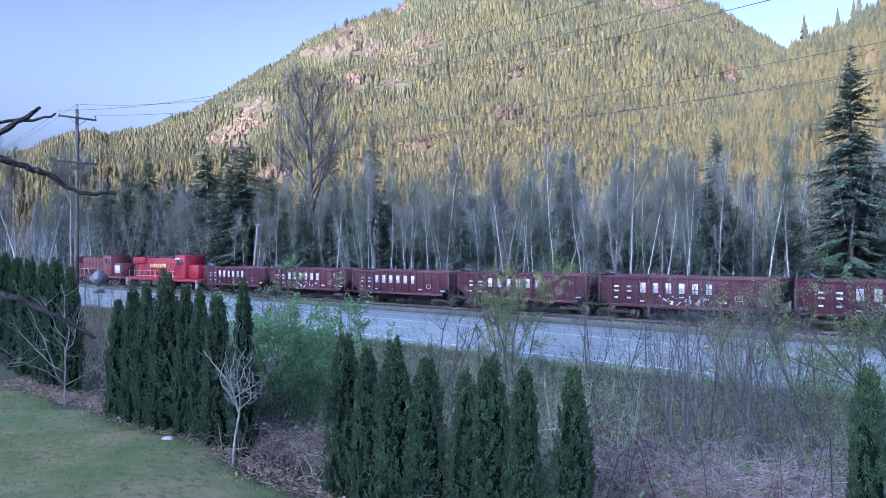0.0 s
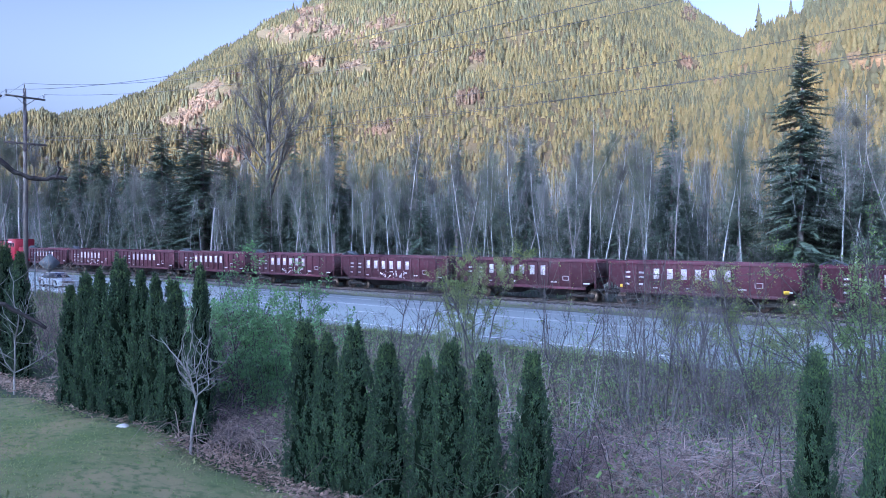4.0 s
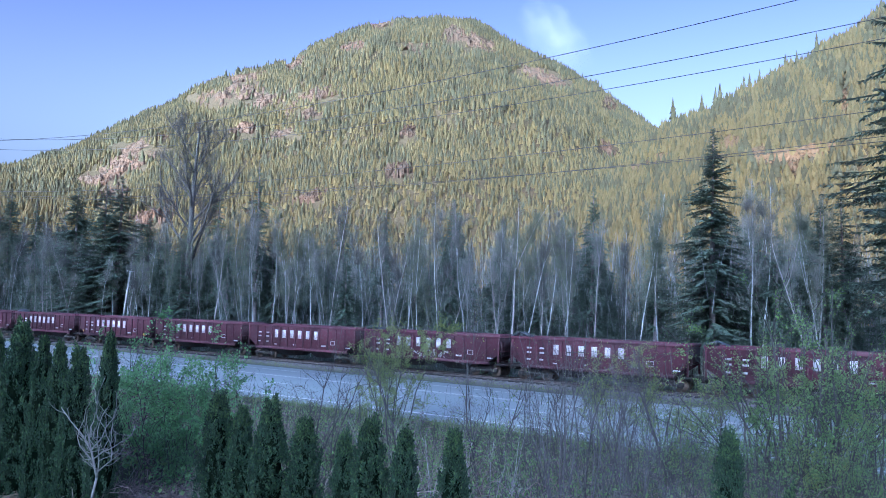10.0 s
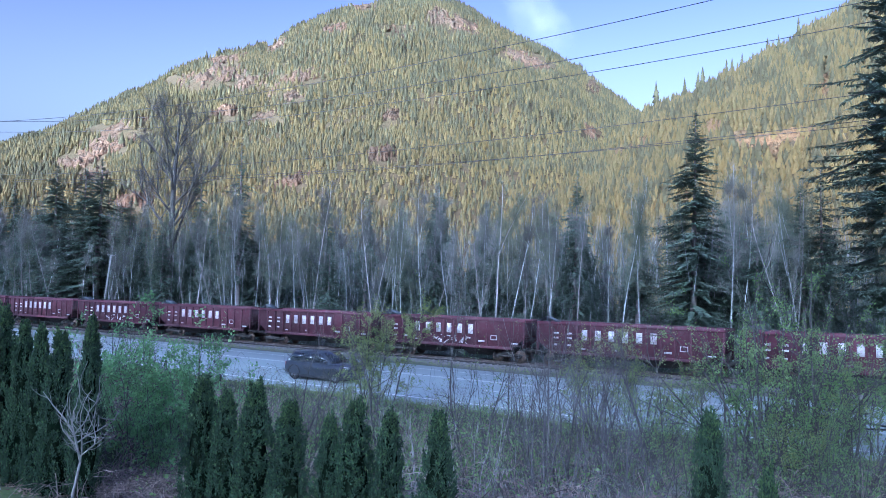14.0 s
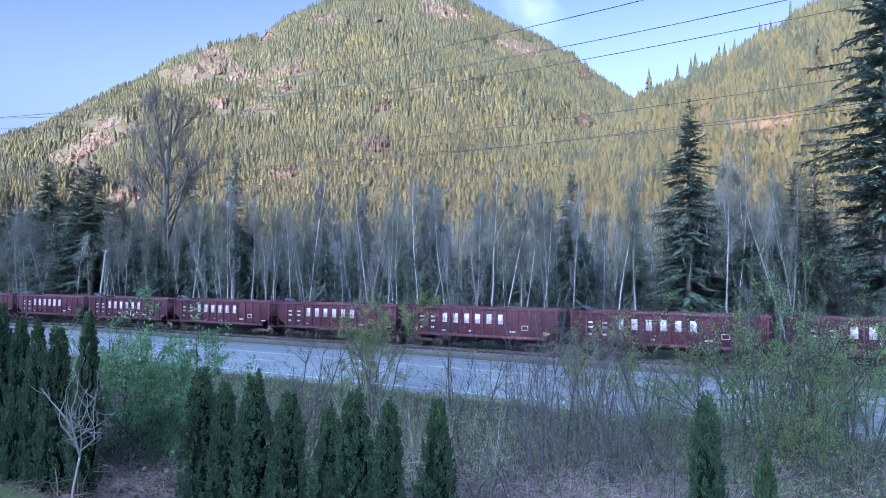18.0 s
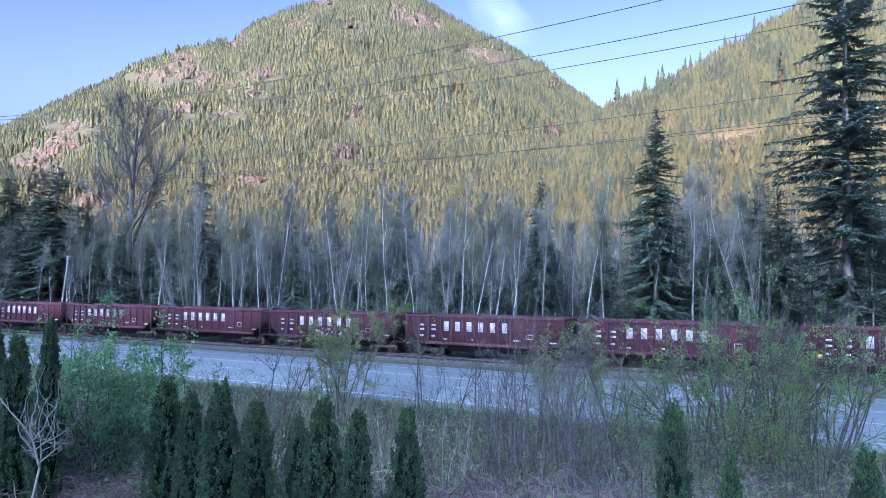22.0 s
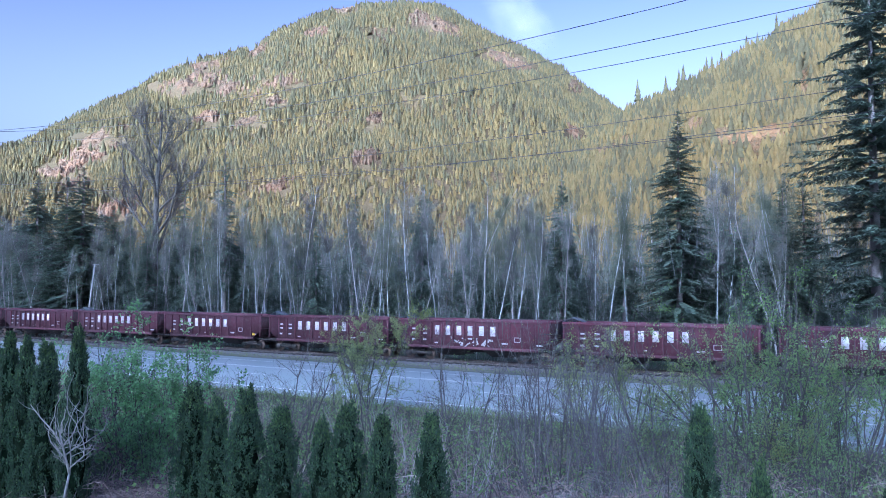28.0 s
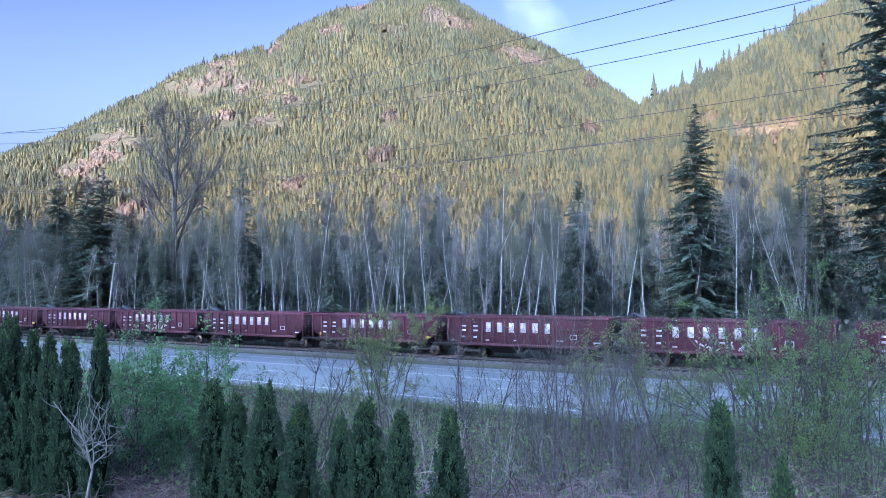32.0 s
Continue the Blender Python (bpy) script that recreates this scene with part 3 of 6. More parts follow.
def scatter_far(name, label, table, reach, rough, rocks, az, count, height, material, tiers, sides, seed, k_range=(0, 1.03), puff=False):
    rng = np.random.default_rng(seed)
    a = rng.uniform(az[0], az[1], count)
    k0, k1 = k_range
    lo, hi = reach[0] + k0 * (reach[1] - reach[0]), reach[0] + k1 * (reach[1] - reach[0])
    r = np.sqrt(rng.uniform(lo * lo, hi * hi, count))
    z = mountain_z(a, r, table, reach, rough)
    el = np.degrees(np.arctan2(z - EYE, r))
    keep = z > -2
    for az0, el0, w, h in rocks:
        keep &= ~((((a - az0) / (w * 0.9)) ** 2 + ((el - el0 + 0.2) / (h + 0.22)) ** 2 < rng.uniform(0.75, 1.1, count)) & (rng.uniform(size=count) < 0.96))
    a, r, z = a[keep], r[keep], z[keep]
    n = len(a)
    v, f = conifer_shapes(rng, n, tiers, sides)
    clump = 0.75 + 0.5 * (0.5 + 0.5 * wobble(a * 2.0, r * 0.02, 1.0, seed))
    h = height * rng.uniform(0.6, 1.2, n) * clump * np.clip(0.45 + 0.65 * (r - reach[0]) / (reach[1] - reach[0]) * 1.6, 0.62, 1.1)
    wide = h * (2.0 if puff else 1.62) * rng.uniform(0.8, 1.25, n)
    v = v * np.stack([wide, wide, h], -1)[:, None, :]
    spin = rng.uniform(0, 6.28, n)
    c, s = np.cos(spin)[:, None], np.sin(spin)[:, None]
    v = np.stack([v[..., 0] * c - v[..., 1] * s, v[..., 0] * s + v[..., 1] * c, v[..., 2]], -1)
    v = v + np.stack([r * np.sin(np.radians(a)), r * np.cos(np.radians(a)), z - 0.6], -1)[:, None, :]
    tagged(new(name, Geo().many(v, f).mesh(name, material)), label, "forest", kind="stuff")


build_ground()
build_road()
build_mountain("mountain", MAIN_SKY, MAIN_R, -60, 60, 26, "broad forested mountain with rocky bands in low sun")
build_mountain("side_ridge", RIDGE_SKY, RIDGE_R, 5, 85, 12, "steep sunlit forested ridge")
build_hill()
build_rocks(MAIN_ROCKS, MAIN_SKY, MAIN_R, 26, M["rock"], "bare pinkish-grey cliff on the mountain", 14.0)
build_rocks(RIDGE_ROCKS, RIDGE_SKY, RIDGE_R, 12, M["rock_orange"], "rusty orange scree on the ridge", 4.0)
scatter_far("mountain_forest", "sunlit olive-green conifers covering the mountain", MAIN_SKY, MAIN_R, 26, MAIN_ROCKS, (-36, 34), 46000, 13.5, M["far_fir"], 3, 6, 11)
scatter_far("mountain_forest", "dark green conifers scattered over the mountain", MAIN_SKY, MAIN_R, 26, MAIN_ROCKS, (-36, 34), 26000, 15.0, M["far_fir_dark"], 3, 6, 12)
scatter_far("mountain_thicket", "yellow-green budding trees on the lower mountain", MAIN_SKY, MAIN_R, 26, MAIN_ROCKS, (-36, 34), 9000, 11, M["far_leaf"], 2, 6, 13, (0, 0.6), True)
scatter_far("ridge_forest", "sunlit conifers covering the steep ridge", RIDGE_SKY, RIDGE_R, 12, RIDGE_ROCKS, (10, 50), 9500, 13.5, M["far_fir"], 4, 8, 14)
scatter_far("ridge_forest", "dark conifers on the steep ridge", RIDGE_SKY, RIDGE_R, 12, RIDGE_ROCKS, (10, 50), 3800, 15.5, M["far_fir_dark"], 4, 8, 15)
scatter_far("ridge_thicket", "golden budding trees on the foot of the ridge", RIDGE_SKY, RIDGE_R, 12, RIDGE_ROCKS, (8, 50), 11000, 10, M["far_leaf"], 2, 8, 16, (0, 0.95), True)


def crest_firs():
    """Taller single firs that stand up from the crest of the side ridge."""
    rng = np.random.default_rng(18)
    for az, el in ((26.26, 16.4), (28.34, 16.5), (29.3, 16.9), (29.62, 17.2), (31.27, 17.55), (31.66, 17.65), (32.35, 17.9), (34.06, 18.75), (34.8, 18.9), (36.1, 19.9)):
        r = RIDGE_R[1] - 8.0
        z = float(mountain_z(np.array([az]), np.array([r]), RIDGE_SKY, RIDGE_R, 12)[0]) - 1.0
        h = r * math.tan(radians(el)) + EYE - z
        v, f = conifer_shapes(rng, 1, 9, 9)
        ob = tagged(new("crest_fir", Geo().many(v * (h * 1.25, h * 1.25, h), f).mesh("crest_fir", M["far_fir_dark"])), "single tall fir on the crest of the ridge", "tree", "firs on the crest")
        ob.location = (r * math.sin(radians(az)), r * math.cos(radians(az)), z)


crest_firs()


# ---- trees ----
def unit(v):
    return v / (np.linalg.norm(v) + 1e-9)


def ribbons(geo, a, b, w, rng):
    """Thin tapering twigs from a to b, each two narrow crossed blades."""
    a, b = np.asarray(a), np.asarray(b)
    d = b - a
    r = rng.normal(size=a.shape)
    s = np.cross(d, r)
    s /= np.linalg.norm(s, axis=1)[:, None] + 1e-9
    s *= np.asarray(w)[:, None] * 0.5
    geo.many(np.stack([a - s, a + s, b + s * 0.25, b - s * 0.25], 1), [(0, 1, 2, 3)])


def limb(rng, start, way, length, segs, bend, up):
    """A wandering limb as points."""
    pts, p, d = [start], np.array(start), unit(np.array(way))
    for _ in range(segs):
        d = unit(d + rng.normal(size=3) * bend + np.array([0, 0, up]))
        p = p + d * length / segs
        pts.append(p)
    return np.array(pts)


def bare_tree(rng, h, r0, first, n_limbs, spread, twigs, twig_len, lean=0.02, steep=0.9, fat=0.032, forks=0, curl=0.10):
    """A leafless tree: trunk geometry and crown geometry."""
    trunk, crown = Geo(), Geo()
    t = limb(rng, (0, 0, 0), (rng.normal() * lean * 2, rng.normal() * lean * 2, 1), h, 9, lean, 0.06)
    rad = r0 * (1 - np.linspace(0, 1, 10)) ** 0.8 + 0.012
    rad[0] *= 1.25
    trunk.tube(t, rad, 7)
    leaders = []
    for k in range(forks):
        q = rng.uniform(0.48, 0.7)
        i = int(q * 9)
        base = t[i] + (t[i + 1] - t[i]) * (q * 9 - i)
        an = k * 2.6 + rng.uniform(-0.6, 0.6)
        p = limb(rng, base, (math.cos(an) * 0.34, math.sin(an) * 0.34, 1), h * (1 - q) * rng.uniform(0.75, 1.05), 6, 0.07, 0.08)
        trunk.tube(p, rad[i] * 0.7 * np.linspace(1, 0.25, 7), 5)
        leaders.append(p)
    ends = []
    for k in range(n_limbs):
        q = first + (1 - first) * (k + rng.uniform(0, 1)) / n_limbs
        i = min(int(q * 9), 8)
        base = t[i] + (t[i + 1] - t[i]) * (q * 9 - i)
        an = k * 2.4 + rng.uniform(-0.5, 0.5)
        out = np.array([math.cos(an), math.sin(an), steep * rng.uniform(0.5, 1.5)])
        ln = spread * (1.05 - q) ** 0.6 * rng.uniform(0.6, 1.2)
        p = limb(rng, base, out, ln, 4, 0.16, curl)
        br = max(r0 * 0.42 * (1 - q) + fat * 0.3, fat * 0.4)
        if leaders and k % 2:
            p0 = leaders[k % len(leaders)]
            p = limb(rng, p0[rng.integers(1, 5)], out, ln * 0.7, 4, 0.16, 0.10)
        crown.tube(p, br * np.linspace(1, 0.3, 5), 4, False)
        ends.append((p, ln))
        for _ in range(4):
            m = rng.integers(1, 4)
            o2 = unit(p[m + 1] - p[m]) + rng.normal(size=3) * 0.55
            p2 = limb(rng, p[m] + (p[m + 1] - p[m]) * rng.uniform(), o2, ln * rng.uniform(0.3, 0.6), 3, 0.18, 0.12)
            crown.tube(p2, br * 0.45 * np.linspace(1, 0.4, 4), 3, False)
            ends.append((p2, ln * 0.5))
    a, b, w = [], [], []
    for _ in range(twigs):
        p, ln = ends[rng.integers(len(ends))]
        m = rng.integers(0, len(p) - 1)
        st = p[m] + (p[m + 1] - p[m]) * rng.uniform()
        d = unit(unit(p[m + 1] - p[m]) + rng.normal(size=3) * 0.6 + (0, 0, 0.25))
        a.append(st)
        b.append(st + d * twig_len * rng.uniform(0.4, 1.2))
        w.append(rng.uniform(0.4, 1.0) * fat)
    ribbons(crown, a, b, w, rng)
    return trunk, crown


def fir_tree(rng, h, width, boughs, bare=0.08, droop=0.25, ragged=0.35, r0=None, sprays=16, spray=0.34, blade=0.06, power=0.8):
    """A conifer: trunk and uneven shelves of drooping boughs, each a fan of needled sprays."""
    trunk, crown = Geo(), Geo()
    r0 = r0 or h * 0.012 + 0.05
    t = limb(rng, (0, 0, 0), (0, 0, 1), h, 8, 0.008, 0.1)
    trunk.tube(t, r0 * (1 - np.linspace(0, 1, 9)) ** 0.9 + 0.015, 8)
    q = bare + (1 - bare) * rng.uniform(0, 1, boughs) ** 0.93
    q[-12:] = rng.uniform(0.93, 0.995, 12)
    an = rng.uniform(0, 6.283, boughs)
    gap = 0.75 + 0.25 * np.sin(an * 2 + q * 31) + 0.2 * np.sin(an * 3 - q * 53)
    env = width * np.minimum(1.0, (1 - q) ** power * 1.2) * (0.55 + 0.45 * np.minimum(1, (q - bare) / 0.15))
    ln = np.maximum(env * gap * rng.uniform(1 - ragged, 1 + ragged * 0.4, boughs), 0.22)
    o = np.stack([np.cos(an), np.sin(an), np.zeros(boughs)], -1)
    s = np.stack([-np.sin(an), np.cos(an), np.zeros(boughs)], -1)
    rise = np.where(q > 0.8, 0.35, 0.06) + rng.normal(size=boughs) * 0.07
    sag = droop * rng.uniform(0.6, 1.4, boughs)
    base = np.stack([np.interp(q * h, t[:, 2], t[:, 0]), np.interp(q * h, t[:, 2], t[:, 1]), q * h], -1)

    def along(u):
        return base + o * (ln * u)[:, None] + np.array([0, 0, 1.0]) * (ln * (rise * u - sag * u * u + 0.14 * u ** 4))[:, None]
    us, ws = (0, 0.35, 0.7, 1.0), (0.02, 0.09, 0.075, 0.01)
    for i in range(3):
        a, b = along(np.full(boughs, us[i])), along(np.full(boughs, us[i + 1]))
        wa, wb = [(s * (np.minimum(ln, 2.4) * w + 0.02)[:, None]) for w in (ws[i], ws[i + 1])]
        crown.many(np.stack([a - wa, a + wa, b + wb, b - wb], 1), [(0, 1, 2, 3)])
    for i in range(sprays):
        u = rng.uniform(0.12, 1.0, boughs) ** 0.8
        c = along(u)
        d = s * ((1 if i % 2 else -1) * rng.uniform(0.45, 1, boughs))[:, None] + o * rng.uniform(0.1, 0.8, boughs)[:, None] + np.array([0, 0, 1.0]) * rng.uniform(-0.75, 0.1, boughs)[:, None]
        d *= (np.minimum(ln * spray, spray * 2.6) * (1.2 - u * 0.55) * rng.uniform(0.6, 1.2, boughs))[:, None]
        x = np.cross(d, rng.normal(size=(boughs, 3)))
        x *= (np.minimum(ln * blade, blade * 1.7) / (np.linalg.norm(x, axis=1) + 1e-9))[:, None]
        crown.many(np.stack([c, c + d * 0.45 + x, c + d, c + d * 0.45 - x], 1), [(0, 1, 2, 3)])
    return trunk, crown


def cottonwood_tree(rng, h, r0):
    """A great spreading leafless tree: a clear bole, limbs that rise and fan out, and a broad twiggy crown."""
    trunk, crown = Geo(), Geo()
    t = limb(rng, (0, 0, 0), (0.01, 0, 1), h, 12, 0.018, 0.05)
    trunk.tube(t, r0 * (1 - np.linspace(0, 1, 13)) ** 0.75 + 0.03, 9)
    ends = []

    def fork(p, level, r):
        n = (8, 5, 0)[level]
        for k in range(n):
            u = rng.uniform(0.25, 0.97)
            i = min(int(u * (len(p) - 1)), len(p) - 2)
            st = p[i] + (p[i + 1] - p[i]) * (u * (len(p) - 1) - i)
            way = unit(p[i + 1] - p[i]) + rng.normal(size=3) * (0.42, 0.42, 0.25) + np.array([0, 0, 0.16])
            full = np.linalg.norm(p[-1] - p[0])
            ln = full * (0.5 if level == 0 else 0.45) * (1.15 - u * 0.5) * rng.uniform(0.7, 1.2)
            c = limb(rng, st, way, ln, 4, 0.12, 0.06)
            crown.tube(c, r * 0.42 * np.linspace(1, 0.3, 5), 4, False)
            ends.append(c)
            fork(c, level + 1, r * 0.4)
    for k in range(15):
        q = 0.34 + 0.5 * (k / 15) ** 0.9
        i = int(q * 12)
        st = t[i] + (t[i + 1] - t[i]) * (q * 12 - i)
        an = k * 2.4 + rng.uniform(-0.4, 0.4)
        tilt = rng.uniform(0.7, 1.15)
        reach = h * (0.27 * (1.02 - q) + 0.135) * rng.uniform(0.85, 1.12)
        p = limb(rng, st, (math.cos(an) * tilt, math.sin(an) * tilt, 1.0), reach, 7, 0.1, 0.035)
        r = r0 * (1.02 - q) * 0.5 + 0.035
        trunk.tube(p, r * np.linspace(1, 0.2, 8), 6)
        ends.append(p[3:])
        fork(p, 0, r)
    a, b, w = [], [], []
    for _ in range(7500):
        p = ends[rng.integers(len(ends))]
        m = rng.integers(0, len(p) - 1)
        st = p[m] + (p[m + 1] - p[m]) * rng.uniform()
        a.append(st)
        b.append(st + unit(unit(p[m + 1] - p[m]) + rng.normal(size=3) * 0.55 + (0, 0, 0.2)) * rng.uniform(0.5, 1.6))
        w.append(rng.uniform(0.012, 0.027))
    ribbons(crown, a, b, w, rng)
    return trunk, crown


def plant(name, label, category, parts, m, group=""):
    ob = thing(name, label, category, m, group)
    for pn, geo, material, plabel in parts:
        part(pn, geo, material, ob, plabel, smooth=pn == "trunk", kind="" if pn == "trunk" else "stuff")
    return ob


def spot(x, y, turn=0.0, size=1.0, tall=None, lean=0.0):
    m = Matrix.Translation((x, y, ground_at(x, y) - 0.05)) @ Matrix.Rotation(turn, 4, "Z") @ Matrix.Rotation(lean, 4, "X")
    return m @ Matrix.Diagonal((size, size, tall or size, 1))


RNG = np.random.default_rng(21)
SHELF = Matrix.Translation((0, -40, 0))
FIR_SPOTS = [  # x, y, top height over the road, prototype, width factor
    (-57, 132.9, 23.2, 0, 1.0), (-53.2, 132.3, 23.4, 1, 1.0), (-48.2, 130.5, 21.6, 2, 1.0), (-37.3, 115.6, 22.6, 1, 1.25), (-30.7, 107.1, 21.3, 0, 1.45), (-28.3, 105.0, 22.2, 2, 1.6),
    (-14.7, 98.3, 20.9, 3, 0.9), (-8.2, 87.2, 22.2, 3, 1.0), (1.6, 84, 17.4, 0, 0.9), (5.8, 80.2, 17.8, 3, 0.8), (13, 76.5, 17.1, 1, 1.0), (23.1, 62.3, 16.6, 2, 0.9), (26.5, 56.6, 14.5, 3, 1.15),
    (29.9, 53.7, 20.4, 1, 1.05), (1.8, 74.4, 11, 2, 1.1), (32.4, 49.3, 12.4, 0, 1.0), (36.6, 49.6, 12.3, 2, 1.1), (12.4, 74.4, 15.8, 0, 0.9), (-6.4, 88.3, 13, 1, 1.2), (-12.3, 94.5, 15.5, 2, 1.0),
    (-22, 104, 15, 0, 1.2), (-41, 121, 17, 3, 1.2), (9.5, 81, 14.5, 2, 1.0), (18.5, 72, 14, 0, 1.0), (19.8, 66.5, 10, 1, 1.3), (-26, 112, 18, 1, 1.2), (25.0, 66, 12.5, 1, 1.0), (33, 58, 14, 3, 1.1),
    (40, 52, 16, 0, 1.0), (43, 46, 14, 1, 1.0), (-64, 140, 20, 1, 1.1), (-18, 95, 12, 0, 1.2), (36, 57, 12.5, 2, 1.0)]


def before_fir(x, y):
    """Whether a place would hide the great fir beside the birches."""
    return abs(math.degrees(math.atan2(x, y)) - 29.1) < 2.3 and math.hypot(x, y) < 62


def plant_firs():
    protos = []
    for w, bare, n, rag in ((4.4, 0.10, 560, 0.4), (5.4, 0.06, 760, 0.32), (4.6, 0.04, 600, 0.42), (3.5, 0.26, 380, 0.5)):
        t, c = fir_tree(RNG, 20.0, w, n, bare, 0.34, rag, None, 44, 0.17, 0.026, 0.86)
        protos.append((t.mesh("trunk", M["fir_bark"], True), c.mesh("crown", M["fir"])))
    rng = np.random.default_rng(77)
    back = []
    for _ in range(125):
        q = by_rail(rng.uniform(-135, 22), rng.uniform(63, 102))
        if before_fir(q.x, q.y):
            continue
        back.append((q.x, q.y, rng.uniform(8.5, 15.5), int(rng.integers(0, 3)), rng.uniform(1.0, 1.5)))
    for _ in range(34):
        q = by_rail(rng.uniform(-250, -120), rng.uniform(62, 110))
        back.append((q.x, q.y, rng.uniform(14.0, 24.0), int(rng.integers(0, 4)), rng.uniform(0.9, 1.3)))
    for x, y, top, k, wide in FIR_SPOTS + back:
        z = ground_at(x, y)
        tall = (top - z) / 20.0
        ob = thing("fir_tree", "dark green fir at the edge of the woods behind the railway" if k != 3 else "narrow ragged fir with a bare lower trunk", "tree", spot(x, y, RNG.uniform(0, 6), tall * wide, tall), "firs in the woods")
        part("trunk", protos[k][0], None, ob)
        part("crown", protos[k][1], None, ob, kind="stuff")
    t, c = fir_tree(RNG, 29.0, 7.4, 520, 0.16, 0.26, 0.6, 0.42, 80, 0.2, 0.032, 0.66)
    ob = thing("spruce_tree", "tall dark spruce with long ragged boughs beside the railway", "tree", spot(37.2, 41.6))
    part("trunk", t, M["fir_bark"], ob, smooth=True)
    part("crown", c, M["spruce"], ob, kind="stuff")
    g = Geo()
    for k in range(26):
        an, z = k * 2.4, RNG.uniform(1.6, 6.2)
        p = limb(RNG, (0, 0, z), (math.cos(an), math.sin(an), -0.1), RNG.uniform(1.6, 3.6), 4, 0.15, -0.03)
        g.tube(p, np.linspace(0.035, 0.008, 5), 4, False)
    part("dead_limb", g, M["grey_bark"], ob, "bare grey dead limbs", kind="stuff")


def plant_bare_trees():
    rng = np.random.default_rng(33)
    kinds = []
    for k in range(8):
        birch = k < 4
        h = 15.0
        t, c = bare_tree(rng, h, 0.054 if birch else 0.08, 0.36 if birch else 0.28, 30, 2.0 if birch else 2.5, 2300, 0.95, 0.05, 1.7, 0.018, forks=1)
        bud = k in (1, 3, 5, 6)
        kinds.append(("birch" if birch else "alder", t.mesh("trunk", M["birch_bark"] if birch else M["grey_bark"], True), c.mesh("crown", M["bud_twig"] if bud else M["twig"])))
    spots = [(-111, 57, 0.95), (-108.3, 57, 0.9), (-78.9, 57, 0.9), (-61.3, 56.5, 0.95), (-60.5, 57, 1.0), (-57.2, 56, 0.9), (-55.3, 57.5, 0.9), (-52.2, 57, 0.85), (-44.8, 56, 0.95), (-36.4, 56.5, 0.95),
             (-32.7, 56, 1.0), (-27.9, 57, 0.95), (-25.7, 56, 0.9), (-23.8, 57, 0.95), (-18.1, 56, 0.95), (-16.5, 57, 0.95), (-13.9, 57, 1.0), (-10.3, 56, 1.0), (-9.7, 57.5, 0.95), (-64.2, 56, 0.9), (-50, 57, 0.8)]
    rows = [(s, p, z, rng.integers(0, 4)) for s, p, z in spots]
    for _ in range(300):
        p = 55.5 + rng.uniform(0, 1) ** 1.3 * 34
        s = rng.uniform(-135, 22)
        rows.append((s, p, rng.uniform(0.6, 1.02), rng.integers(0, 8)))
    for _ in range(80):
        rows.append((rng.uniform(-250, -125), rng.uniform(56, 105), rng.uniform(1.0, 1.5), rng.integers(0, 8)))
    for x, y, z in ((-70.5, 115.2, 1.75), (-68.6, 117.5, 1.6), (-66.8, 116.4, 1.7), (-64.6, 118.6, 1.55), (-63.0, 121.0, 1.5), (-60.4, 118.4, 1.4), (-72.0, 118.0, 1.7), (-58.0, 122.0, 1.45)):
        rows.append((x * RAIL_U.x + y * RAIL_U.y, x * RAIL_N.x + y * RAIL_N.y, z, rng.integers(4, 8)))
    for s, p, z, k in rows:
        q = by_rail(float(s), float(p))
        if before_fir(q.x, q.y):
            continue
        name, t, c = kinds[int(k)]
        ob = thing("birch_tree" if name == "birch" else "alder_tree", "pale-trunked leafless birch in the woods" if name == "birch" else "grey leafless alder in the woods", "tree",
                   spot(q.x, q.y, rng.uniform(0, 6.28), float(z), float(z) * rng.uniform(0.9, 1.12), rng.normal() * 0.035), "leafless trees in the woods")
        part("trunk", t, None, ob)
        part("crown", c, None, ob, kind="stuff")
    t, c = cottonwood_tree(rng, 27.5, 0.52)
    plant("cottonwood_tree", "huge leafless cottonwood towering over the woods", "tree", [("trunk", t, M["old_wood"], ""), ("crown", c, M["old_wood"], "")], spot(-17.9, 98.5, 0.4, 1.05, 1.04))


def woodland_depth():
    """Crowded poles and saplings deep in the woods, too many to tell apart."""
    rng = np.random.default_rng(45)
    n = 34000
    s, p = rng.uniform(-230, 40, n), 57 + rng.uniform(0, 1, n) ** 0.8 * 45
    x, y = RAIL_U.x * s + RAIL_N.x * p, RAIL_U.y * s + RAIL_N.y * p
    a = np.stack([x, y, ground_z(x, y) + rng.uniform(0, 9.5, n) * (rng.uniform(size=n) < 0.75)], -1)
    d = rng.normal(size=(n, 3)) * (0.16, 0.16, 0.05) + (0, 0, 1.0)
    g = Geo()
    ribbons(g, a, a + d * rng.uniform(1.5, 5.0, n)[:, None], rng.uniform(0.025, 0.08, n), rng)
    tagged(new("woodland_poles", g.mesh("woodland_poles", M["pole_haze"])), "crowded thin grey poles deep in the woods", "woods", kind="stuff")
    n = 90000
    s, p = rng.uniform(-160, 40, n), 60 + rng.uniform(0, 1, n) * 44
    x, y = RAIL_U.x * s + RAIL_N.x * p, RAIL_U.y * s + RAIL_N.y * p
    c = np.stack([x, y, ground_z(x, y) + rng.uniform(0.2, 8.5, n)], -1)
    e1 = rng.normal(size=(n, 3)) * (0.12, 0.12, 0.14)
    e2 = rng.normal(size=(n, 3)) * (0.03, 0.03, 0.02)
    g = Geo().many(np.stack([c - e1, c - e2, c + e1, c + e2], 1), [(0, 1, 2, 3)])
    tagged(new("woodland_boughs", g.mesh("woodland_boughs", M["fir"])), "dim blue-green boughs deep in the woods", "woods", kind="stuff")


